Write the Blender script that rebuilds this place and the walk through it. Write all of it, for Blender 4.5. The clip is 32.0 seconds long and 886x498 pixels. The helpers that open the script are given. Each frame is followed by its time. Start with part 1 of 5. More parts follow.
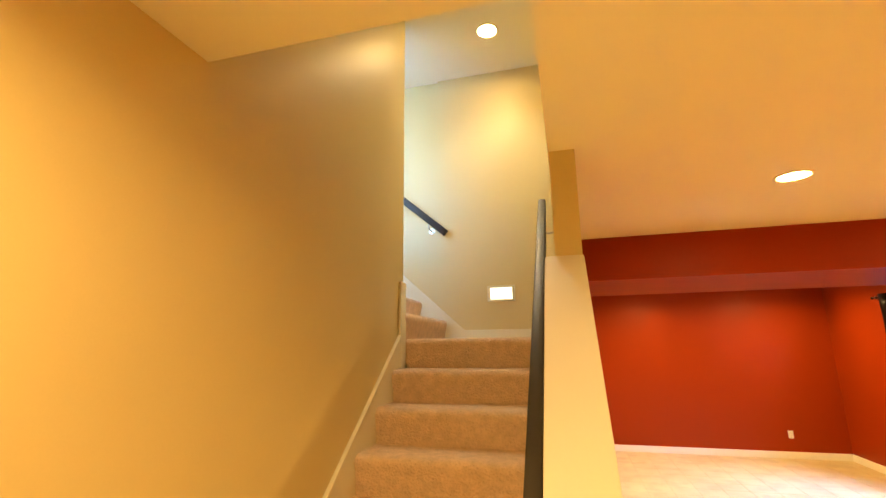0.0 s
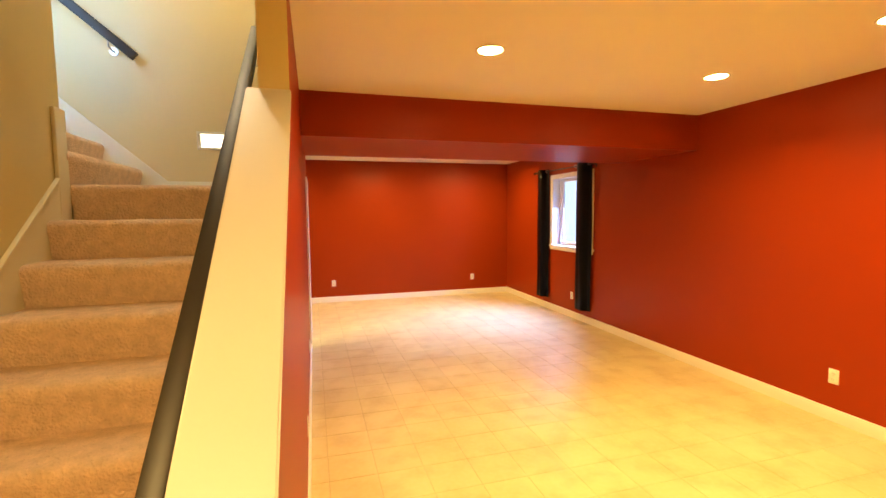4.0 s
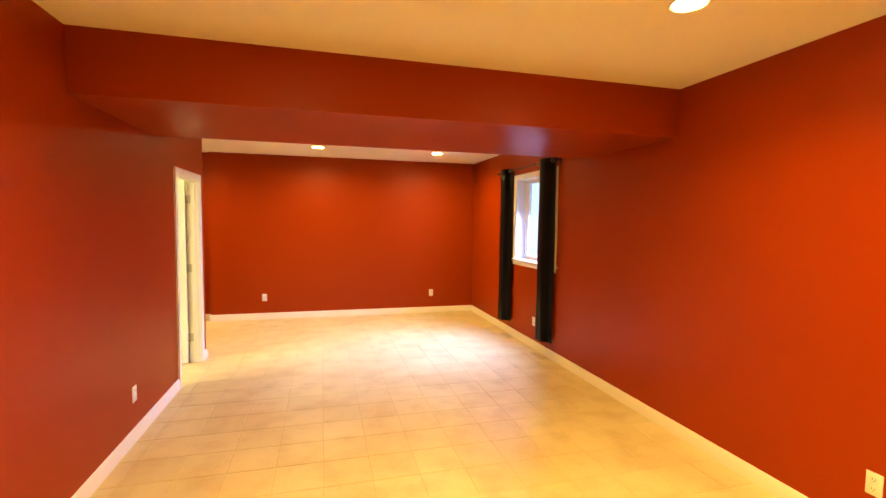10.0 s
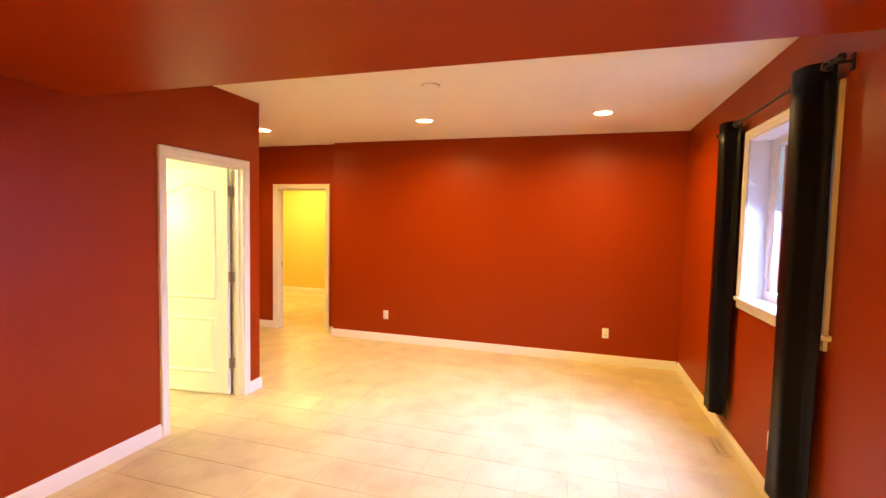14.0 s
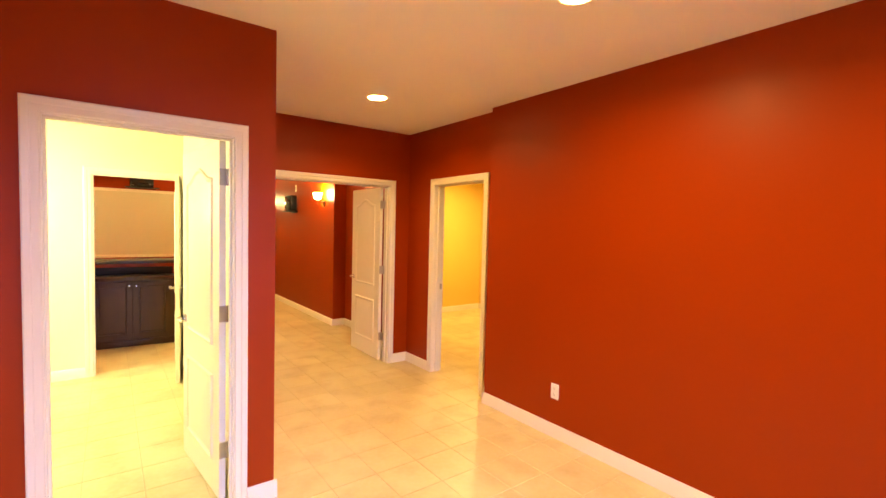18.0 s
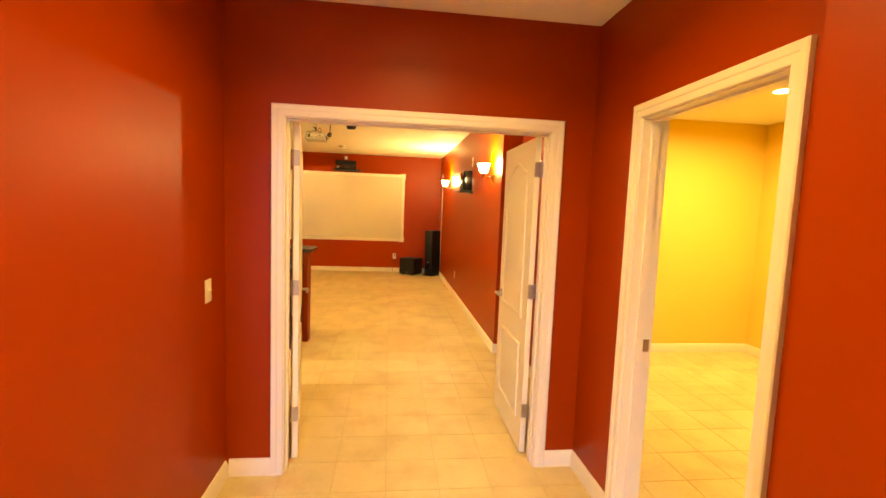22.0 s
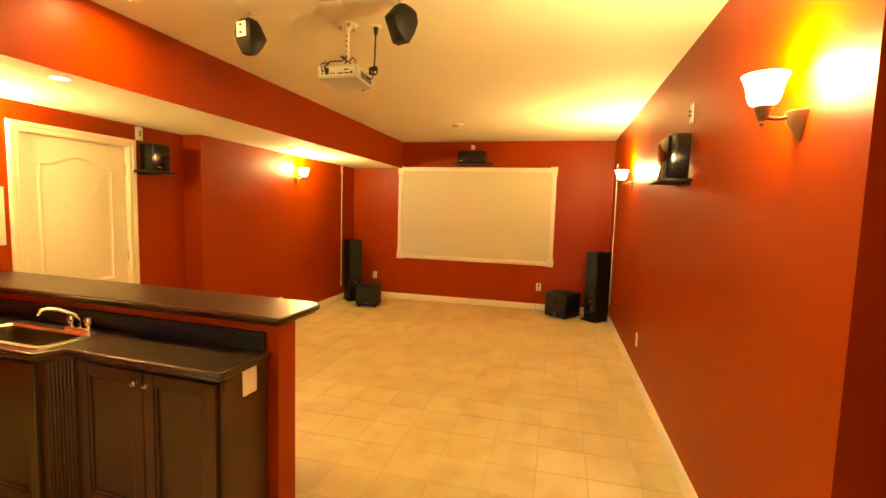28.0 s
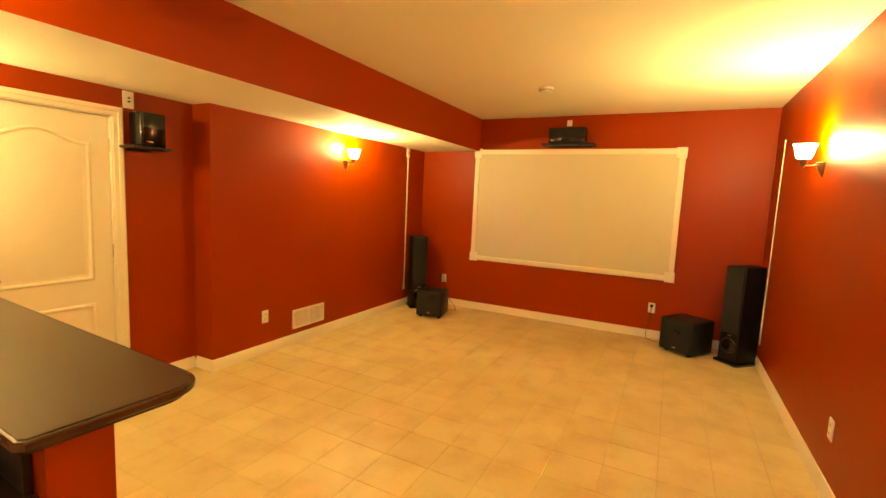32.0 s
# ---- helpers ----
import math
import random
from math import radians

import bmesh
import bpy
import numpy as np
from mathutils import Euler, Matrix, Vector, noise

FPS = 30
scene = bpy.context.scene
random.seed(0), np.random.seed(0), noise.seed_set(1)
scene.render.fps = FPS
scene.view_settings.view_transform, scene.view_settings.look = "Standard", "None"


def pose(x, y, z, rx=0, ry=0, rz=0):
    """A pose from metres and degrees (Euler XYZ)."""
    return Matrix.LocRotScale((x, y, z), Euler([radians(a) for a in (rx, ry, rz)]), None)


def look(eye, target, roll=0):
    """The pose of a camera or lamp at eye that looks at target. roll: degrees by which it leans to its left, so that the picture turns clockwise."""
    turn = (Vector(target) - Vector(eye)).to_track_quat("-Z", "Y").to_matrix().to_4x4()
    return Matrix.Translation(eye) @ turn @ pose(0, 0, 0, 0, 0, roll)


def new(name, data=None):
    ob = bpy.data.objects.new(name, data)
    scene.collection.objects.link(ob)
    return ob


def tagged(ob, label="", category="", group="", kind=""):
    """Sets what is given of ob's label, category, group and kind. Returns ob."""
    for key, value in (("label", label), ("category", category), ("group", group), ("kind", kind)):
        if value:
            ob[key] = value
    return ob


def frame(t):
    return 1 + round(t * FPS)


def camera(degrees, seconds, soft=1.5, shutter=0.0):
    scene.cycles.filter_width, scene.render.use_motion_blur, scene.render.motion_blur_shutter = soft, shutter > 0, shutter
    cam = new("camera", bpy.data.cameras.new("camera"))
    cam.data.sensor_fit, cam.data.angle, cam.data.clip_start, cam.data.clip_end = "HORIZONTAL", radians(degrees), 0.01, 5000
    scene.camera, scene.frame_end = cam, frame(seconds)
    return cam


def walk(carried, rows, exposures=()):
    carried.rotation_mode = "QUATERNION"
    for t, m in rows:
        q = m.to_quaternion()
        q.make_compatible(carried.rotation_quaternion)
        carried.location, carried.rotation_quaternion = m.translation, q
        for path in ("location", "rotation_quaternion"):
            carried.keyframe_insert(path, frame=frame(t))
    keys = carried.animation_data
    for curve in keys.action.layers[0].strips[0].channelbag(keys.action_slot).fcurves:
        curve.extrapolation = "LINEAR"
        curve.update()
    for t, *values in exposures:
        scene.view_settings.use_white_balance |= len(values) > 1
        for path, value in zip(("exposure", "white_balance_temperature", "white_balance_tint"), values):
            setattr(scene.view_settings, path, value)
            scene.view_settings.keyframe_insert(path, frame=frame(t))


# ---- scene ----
cam = camera(89.2, 32.0)
PATH = [
    (0, (-0.082, -0.554, 1.759), (-0.595, 1.331, 2.184), -0.7),
    (0.5, (-0.086, -0.544, 1.745), (-0.562, 1.366, 2.098), -0.9),
    (1, (-0.075, -0.522, 1.725), (-0.465, 1.421, 1.995), -1.0),
    (1.5, (-0.06, -0.492, 1.712), (-0.349, 1.48, 1.876), -0.7),
    (2, (-0.041, -0.475, 1.691), (-0.189, 1.519, 1.746), -0.4),
    (2.5, (-0.017, -0.473, 1.677), (0.014, 1.526, 1.647), -0.4),
    (3, (0.02, -0.478, 1.665), (0.22, 1.51, 1.568), -0.3),
    (3.5, (0.049, -0.488, 1.65), (0.435, 1.47, 1.515), -0.6),
    (4, (0.073, -0.483, 1.649), (0.626, 1.433, 1.489), -0.5),
    (4.5, (0.098, -0.506, 1.644), (0.816, 1.351, 1.459), -0.3),
    (6.5, (0.195, -0.551, 1.597), (1.402, 1.032, 1.404), 0.2),
    (7, (0.262, -0.489, 1.595), (1.509, 1.064, 1.408), 0.2),
    (7.5, (0.415, -0.398, 1.595), (1.665, 1.153, 1.414), 0.5),
    (8, (0.6, -0.294, 1.609), (1.778, 1.312, 1.427), 0.8),
    (8.5, (0.763, -0.143, 1.612), (1.834, 1.536, 1.426), 1.2),
    (9, (0.917, 0.044, 1.629), (1.839, 1.81, 1.455), 1.4),
    (9.5, (1.058, 0.248, 1.624), (1.795, 2.101, 1.473), 1.1),
    (10, (1.319, 0.443, 1.618), (1.837, 2.37, 1.493), 0.7),
    (10.5, (1.55, 0.644, 1.632), (1.905, 2.608, 1.515), 0.6),
    (11, (1.744, 0.89, 1.633), (1.966, 2.875, 1.526), 0.4),
    (11.5, (2.011, 1.098, 1.615), (2.072, 3.095, 1.517), 0.3),
    (12, (2.214, 1.357, 1.611), (2.099, 3.351, 1.509), 1.1),
    (12.5, (2.377, 1.654, 1.605), (2.123, 3.634, 1.483), 1.7),
    (13, (2.558, 1.974, 1.606), (2.167, 3.931, 1.478), 1.5),
    (13.5, (2.705, 2.304, 1.623), (2.242, 4.245, 1.49), 1.3),
    (14, (2.817, 2.652, 1.579), (2.246, 4.565, 1.465), 1.2),
    (14.5, (2.877, 2.989, 1.586), (2.164, 4.855, 1.497), 1.2),
    (16.5, (2.98, 4.424, 1.571), (1.716, 5.971, 1.477), 1.6),
    (17, (2.883, 4.775, 1.594), (1.488, 6.203, 1.481), 1.8),
    (17.5, (2.739, 5.098, 1.585), (1.232, 6.408, 1.478), 1.7),
    (18, (2.586, 5.395, 1.573), (0.984, 6.588, 1.478), 1.4),
    (18.5, (2.416, 5.7, 1.563), (0.724, 6.762, 1.47), 1.0),
    (19, (2.195, 5.98, 1.566), (0.427, 6.909, 1.443), 1.0),
    (19.5, (1.966, 6.227, 1.559), (0.141, 7.032, 1.421), 1.1),
    (20, (1.732, 6.467, 1.565), (-0.154, 7.111, 1.406), 1.2),
    (20.5, (1.523, 6.652, 1.569), (-0.4, 7.178, 1.407), 1.7),
    (21, (1.242, 6.804, 1.588), (-0.704, 7.229, 1.411), 2.0),
    (21.5, (0.978, 6.923, 1.577), (-0.987, 7.25, 1.394), 2.3),
    (22, (0.685, 7.035, 1.573), (-1.292, 7.271, 1.386), 2.2),
    (22.5, (0.402, 7.117, 1.567), (-1.582, 7.286, 1.379), 2.0),
    (23, (0.094, 7.17, 1.578), (-1.893, 7.287, 1.385), 1.3),
    (23.5, (-0.179, 7.211, 1.561), (-2.17, 7.268, 1.379), 0.7),
    (24, (-0.446, 7.235, 1.565), (-2.438, 7.259, 1.388), 0.4),
    (24.5, (-0.72, 7.27, 1.56), (-2.72, 7.283, 1.379), 1.0),
    (26.5, (-1.867, 7.339, 1.573), (-3.962, 7.193, 1.369), 1.8),
    (27, (-2.118, 7.334, 1.587), (-4.206, 7.101, 1.396), 1.9),
    (27.5, (-2.347, 7.365, 1.575), (-4.412, 6.974, 1.389), 1.7),
    (28, (-2.565, 7.401, 1.579), (-4.603, 6.884, 1.393), 1.7),
    (28.5, (-2.797, 7.407, 1.575), (-4.802, 6.782, 1.364), 2.1),
    (29, (-3.024, 7.404, 1.595), (-4.993, 6.684, 1.355), 2.2),
    (29.5, (-3.244, 7.409, 1.59), (-5.184, 6.619, 1.334), 2.0),
    (30, (-3.446, 7.411, 1.588), (-5.368, 6.579, 1.336), 1.8),
    (30.5, (-3.628, 7.389, 1.575), (-5.537, 6.526, 1.323), 2.0),
    (31, (-3.77, 7.347, 1.591), (-5.665, 6.454, 1.341), 2.4),
    (31.5, (-3.871, 7.294, 1.593), (-5.76, 6.384, 1.347), 2.8),
    (32, (-3.971, 7.299, 1.577), (-5.838, 6.346, 1.34), 2.7),
]
walk(cam, [(t, look(eye, target, roll)) for t, eye, target, roll in PATH], exposures=[(0, 0.36, 6450, 5), (4, 0.33, 6350, 5), (7, 0.36, 6600, 2), (10, 0.36, 6800, 0), (14, 0.35, 6900, 4), (19.5, 0.32, 7200, 8), (21, 0.5, 7400, 6), (22, 0.58, 7500, 0), (23, 0.55, 7500, -5), (24.5, 0.47, 7500, -11), (27, 0.41, 7300, 0), (32, 0.34, 7300, 0)])

# ---- world and large lights ----
world = bpy.data.worlds.new("world")
scene.world = world
world.use_nodes = True
wn = world.node_tree
sky = wn.nodes.new("ShaderNodeTexSky")
sky.sky_type = "NISHITA"
sky.sun_disc = False
sky.sun_elevation, sky.sun_rotation = radians(35), radians(60)
wn.links.new(sky.outputs[0], wn.nodes["Background"].inputs[0])
wn.nodes["Background"].inputs[1].default_value = 0.12
WARM = (1.0, 0.61, 0.20)
BATHC = (1.0, 0.90, 0.62)


def lamp(name, kind, m, power, colour, size=0.1, spread=None, size_y=None, cone=None):
    """One lamp at the pose m."""
    data = bpy.data.lights.new(name, kind)
    data.energy, data.color = power, colour
    if kind == "AREA":
        data.shape = "RECTANGLE" if size_y else "DISK"
        data.size = size
        if size_y:
            data.size_y = size_y
        if spread:
            data.spread = radians(spread)
    else:
        data.shadow_soft_size = size
    if kind == "SPOT":
        data.spot_size, data.spot_blend = radians(cone or 120), 0.6
    ob = new(name, data)
    ob.matrix_world = m
    return ob


P_CAN = 19.5
P_FOYER = 35.0
P_STAIR = 6.5
P_BATH = 66.0
P_YEL = 56.0
P_SCONCE = 98.0
P_WINDOW = 112.0

# ---- materials ----


def material(name, colour, rough=0.5, metal=0.0, vary=0.12, scale=3.0, grain=60.0, bump=0.05, depth=0.01, spec=0.5, coat=0.0, island=False):
    """A paint or solid: base colour that drifts at two scales, with fine relief."""
    mat = bpy.data.materials.new(name)
    mat.use_nodes = True
    nt = mat.node_tree
    b = nt.nodes["Principled BSDF"]
    b.inputs["Roughness"].default_value, b.inputs["Metallic"].default_value = rough, metal
    b.inputs["Specular IOR Level"].default_value = spec
    b.inputs["Coat Weight"].default_value = coat
    co = nt.nodes.new("ShaderNodeTexCoord")
    n1, n2 = nt.nodes.new("ShaderNodeTexNoise"), nt.nodes.new("ShaderNodeTexNoise")
    n1.inputs["Scale"].default_value, n2.inputs["Scale"].default_value = scale, grain
    n1.inputs["Detail"].default_value, n2.inputs["Detail"].default_value = 3, 2
    for n in (n1, n2):
        nt.links.new(co.outputs["Object"], n.inputs["Vector"])
    mix = nt.nodes.new("ShaderNodeMix")
    mix.data_type = "RGBA"
    lo = [c * (1 - vary) for c in colour[:3]] + [1]
    hi = [min(1, c * (1 + vary)) for c in colour[:3]] + [1]
    mix.inputs[6].default_value, mix.inputs[7].default_value = lo, hi
    add = nt.nodes.new("ShaderNodeMath")
    add.operation = "MULTIPLY_ADD"
    add.inputs[1].default_value, add.inputs[2].default_value = 0.35, 0.0
    nt.links.new(n2.outputs[0], add.inputs[0])
    add2 = nt.nodes.new("ShaderNodeMath")
    add2.operation = "MULTIPLY_ADD"
    add2.inputs[1].default_value = 0.65
    nt.links.new(n1.outputs[0], add2.inputs[0])
    nt.links.new(add.outputs[0], add2.inputs[2])
    nt.links.new(add2.outputs[0], mix.inputs[0])
    nt.links.new(mix.outputs[2], b.inputs["Base Color"])
    if bump:
        bp = nt.nodes.new("ShaderNodeBump")
        bp.inputs["Strength"].default_value, bp.inputs["Distance"].default_value = bump, depth
        nt.links.new(n2.outputs[0], bp.inputs["Height"])
        nt.links.new(bp.outputs[0], b.inputs["Normal"])
    return mat


def glow(name, colour, strength):
    mat = bpy.data.materials.new(name)
    mat.use_nodes = True
    b = mat.node_tree.nodes["Principled BSDF"]
    b.inputs["Base Color"].default_value = (0.8, 0.8, 0.8, 1)
    b.inputs["Emission Color"].default_value = (*colour, 1)
    b.inputs["Emission Strength"].default_value = strength
    return mat


RED = material("red paint", (0.29, 0.0305, 0.0008), rough=0.42, vary=0.07, scale=1.5, grain=140, bump=0.08, depth=0.002, spec=0.19)
TAN = material("tan paint", (0.67, 0.555, 0.28), rough=0.42, vary=0.05, scale=1.5, grain=140, bump=0.12, depth=0.002)
YELLOW = material("yellow paint", (0.78, 0.565, 0.145), rough=0.45, vary=0.05, scale=1.5, grain=140, bump=0.1, depth=0.002)
CREAMW = material("pale yellow paint", (0.78, 0.74, 0.50), rough=0.45, vary=0.05, scale=1.5, grain=140, bump=0.1, depth=0.002)
CEIL = material("ceiling paint", (0.85, 0.82, 0.68), rough=0.75, vary=0.03, scale=2, grain=180, bump=0.1, depth=0.002, spec=0.3)
TRIM = material("white trim paint", (0.78, 0.735, 0.585), rough=0.32, vary=0.03, scale=4, grain=90, bump=0.03, depth=0.002)
DOORP = material("white door paint", (0.79, 0.75, 0.60), rough=0.36, vary=0.03, scale=3, grain=120, bump=0.08, depth=0.002)
CAPP = material("cream cap paint", (0.64, 0.61, 0.56), rough=0.4, vary=0.04, scale=3, grain=120, bump=0.05, depth=0.002)
PLATE = material("ivory plastic", (0.82, 0.78, 0.66), rough=0.35, vary=0.02, bump=0)
# near-black pieces stand in for the shade inside slots, holes and vents
DARKHOLE = material("dark slot", (0.02, 0.018, 0.015), rough=0.6, vary=0.0, bump=0)
BLACKP = material("black plastic", (0.008, 0.008, 0.008), rough=0.12, vary=0.1, bump=0)
BLACKW = material("black ash vinyl", (0.005, 0.005, 0.0045), rough=0.45, vary=0.3, scale=8, grain=90, bump=0.1, depth=0.002, spec=0.3)
GRILLE = material("dark grey grille cloth", (0.018, 0.020, 0.018), rough=0.85, vary=0.2, scale=40, grain=400, bump=0.4, depth=0.002, spec=0.2)
CLOTH = material("black curtain cloth", (0.003, 0.003, 0.004), rough=0.40, vary=0.2, scale=12, grain=250, bump=0.15, depth=0.002, spec=0.10)
RAILM = material("black rail paint", (0.018, 0.013, 0.010), rough=0.46, vary=0.2, scale=10, grain=60, bump=0.05, depth=0.002)
STEEL = material("brushed nickel", (0.48, 0.44, 0.38), rough=0.28, metal=1.0, vary=0.05, grain=200, bump=0.03, depth=0.001)
CHROME = material("chrome", (0.8, 0.8, 0.8), rough=0.08, metal=1.0, vary=0.0, bump=0)
SINKM = material("sink steel", (0.74, 0.72, 0.68), rough=0.24, metal=1.0, vary=0.08, scale=10, grain=300, bump=0.03, depth=0.001)
# sink steel again, the bowl's shade and brown reflection put into its colour
BOWL_SHADED = material("sink steel darkened as shaded bowl", (0.36, 0.31, 0.24), rough=0.2, metal=1.0, vary=0.1, scale=10, grain=300, bump=0.03, depth=0.001)
BRONZE = material("antique bronze", (0.30, 0.20, 0.10), rough=0.35, metal=0.8, vary=0.2, scale=20, bump=0.05, depth=0.002)
SCREEN = material("screen cloth", (0.62, 0.59, 0.44), rough=0.8, vary=0.02, scale=2, grain=500, bump=0.1, depth=0.001, spec=0.2)
PROJ = material("grey projector plastic", (0.44, 0.42, 0.37), rough=0.55, vary=0.04, bump=0.03, depth=0.001)
ESPRESSO = material("espresso stained wood", (0.056, 0.023, 0.0075), rough=0.30, vary=0.45, scale=4, grain=40, bump=0.06, depth=0.002, spec=0.30)
POLISHED = material("polished espresso edge", (0.045, 0.016, 0.007), rough=0.25, vary=0.3, scale=6, grain=50, bump=0.04, depth=0.001, coat=0.15)
SPLASH = material("dark backsplash laminate", (0.012, 0.010, 0.006), rough=0.5, vary=0.2, scale=6, grain=200, bump=0.02, depth=0.001, spec=0.25)
LAMINATE = material("dark laminate", (0.034, 0.021, 0.013), rough=0.3, vary=0.25, scale=6, grain=200, bump=0.02, depth=0.001)
GROUT = material("brown grout", (0.54, 0.44, 0.245), rough=0.85, vary=0.2, scale=5, grain=120, bump=0.2, depth=0.002)
CORD = material("black cord", (0.01, 0.01, 0.01), rough=0.5, vary=0, bump=0)
WINWHITE = material("white vinyl", (0.80, 0.82, 0.84), rough=0.35, vary=0.02, bump=0)
LIT = glow("lit lamp lens", (1.0, 0.64, 0.24), 130.0)
LITSHADE = glow("lit frosted glass", (1.0, 0.70, 0.30), 150.0)
STEPLIT = glow("lit step lamp lens", (1.0, 0.9, 0.66), 2.2)
DAYLIT = glow("bright overcast daylight", (0.48, 0.73, 1.0), 1.5)


def carpet_material():
    mat = material("beige carpet", (0.72, 0.54, 0.40), rough=0.95, vary=0.38, scale=22, grain=95, bump=0.8, depth=0.016, spec=0.05)
    return mat


def tile_material():
    """Cream glazed tile: broad tan clouds, small brown mottling and fine grain, each tile a little apart."""
    mat = bpy.data.materials.new("cream ceramic tile")
    mat.use_nodes = True
    nt = mat.node_tree
    b = nt.nodes["Principled BSDF"]
    geo = nt.nodes.new("ShaderNodeNewGeometry")
    info = nt.nodes.new("ShaderNodeObjectInfo")

    def noise(scale, detail, lo, hi, a, c):
        n = nt.nodes.new("ShaderNodeTexNoise")
        n.inputs["Scale"].default_value, n.inputs["Detail"].default_value = scale, detail
        n.inputs["Roughness"].default_value = 0.45
        nt.links.new(geo.outputs["Position"], n.inputs["Vector"])
        r = nt.nodes.new("ShaderNodeMapRange")
        r.interpolation_type = "SMOOTHERSTEP"
        for k, v in ((1, lo), (2, hi), (3, a), (4, c)):
            r.inputs[k].default_value = v
        nt.links.new(n.outputs[0], r.inputs[0])
        return r.outputs[0]

    def blend(fac, first, second):
        m = nt.nodes.new("ShaderNodeMix")
        m.data_type = "RGBA"
        nt.links.new(fac, m.inputs[0])
        for slot, v in ((6, first), (7, second)):
            if isinstance(v, tuple):
                m.inputs[slot].default_value = (*v, 1)
            else:
                nt.links.new(v, m.inputs[slot])
        return m.outputs[2]

    clouds = blend(noise(1.3, 2, 0.25, 0.75, 0, 1), (0.67, 0.572, 0.298), (0.60, 0.485, 0.225))
    mottle = blend(noise(4.2, 3, 0.36, 0.78, 0, 0.60), clouds, (0.49, 0.36, 0.155))
    fine = blend(noise(30.0, 2, 0.30, 0.80, 0, 0.16), mottle, (0.71, 0.62, 0.44))
    hsv = nt.nodes.new("ShaderNodeHueSaturation")
    mp = nt.nodes.new("ShaderNodeMapRange")
    mp.inputs[3].default_value, mp.inputs[4].default_value = 0.96, 1.04
    rnd = nt.nodes.new("ShaderNodeMath")
    rnd.operation = "ADD"
    nt.links.new(info.outputs["Random"], rnd.inputs[0])
    nt.links.new(geo.outputs["Random Per Island"], rnd.inputs[1])
    frac = nt.nodes.new("ShaderNodeMath")
    frac.operation = "FRACT"
    nt.links.new(rnd.outputs[0], frac.inputs[0])
    nt.links.new(frac.outputs[0], mp.inputs[0])
    nt.links.new(mp.outputs[0], hsv.inputs["Value"])
    nt.links.new(fine, hsv.inputs["Color"])
    nt.links.new(hsv.outputs[0], b.inputs["Base Color"])
    b.inputs["Roughness"].default_value = 0.40
    bp = nt.nodes.new("ShaderNodeBump")
    bp.inputs["Strength"].default_value, bp.inputs["Distance"].default_value = 0.03, 0.003
    nt.links.new(noise(22.0, 3, 0.0, 1.0, 0.0, 1.0), bp.inputs["Height"])
    nt.links.new(bp.outputs[0], b.inputs["Normal"])
    return mat


CARPET = carpet_material()
TILE = tile_material()


def glass_material():
    mat = bpy.data.materials.new("window glass")
    mat.use_nodes = True
    b = mat.node_tree.nodes["Principled BSDF"]
    b.inputs["Transmission Weight"].default_value, b.inputs["Roughness"].default_value, b.inputs["IOR"].default_value = 1.0, 0.0, 1.45
    return mat


GLASS = glass_material()

# ---- mesh helpers ----


def cuboid(bm, x0, x1, y0, y1, z0, z1, mi=0):
    v = [bm.verts.new(p) for p in ((x0, y0, z0), (x1, y0, z0), (x1, y1, z0), (x0, y1, z0), (x0, y0, z1), (x1, y0, z1), (x1, y1, z1), (x0, y1, z1))]
    out = []
    for f in ((0, 3, 2, 1), (4, 5, 6, 7), (0, 1, 5, 4), (1, 2, 6, 5), (2, 3, 7, 6), (3, 0, 4, 7)):
        fc = bm.faces.new([v[i] for i in f])
        fc.material_index = mi
        out.append(fc)
    return out


def box_bm(x0, x1, y0, y1, z0, z1, bevel=0.0, seg=2):
    bm = bmesh.new()
    cuboid(bm, min(x0, x1), max(x0, x1), min(y0, y1), max(y0, y1), min(z0, z1), max(z0, z1))
    if bevel:
        bmesh.ops.bevel(bm, geom=bm.edges[:], offset=bevel, segments=seg, affect="EDGES", profile=0.5)
    return bm


def cyl_bm(p0, p1, r0, r1=None, n=20, caps=True):
    """A tapered cylinder from p0 to p1."""
    bm = bmesh.new()
    p0, p1 = Vector(p0), Vector(p1)
    d = p1 - p0
    bmesh.ops.create_cone(bm, cap_ends=caps, segments=n, radius1=r0, radius2=r0 if r1 is None else r1, depth=d.length)
    q = Vector((0, 0, 1)).rotation_difference(d.normalized()).to_matrix().to_4x4()
    bmesh.ops.transform(bm, matrix=Matrix.Translation((p0 + p1) / 2) @ q, verts=bm.verts)
    return bm


def lathe_bm(profile, n=28, centre=(0, 0, 0)):
    """A turned shape from (radius, height) pairs about the z axis."""
    bm = bmesh.new()
    rings = []
    for r, z in profile:
        rings.append([bm.verts.new((centre[0] + r * math.cos(2 * math.pi * k / n), centre[1] + r * math.sin(2 * math.pi * k / n), centre[2] + z)) for k in range(n)])
    for a, b in zip(rings, rings[1:]):
        for k in range(n):
            bm.faces.new((a[k], a[(k + 1) % n], b[(k + 1) % n], b[k]))
    return bm


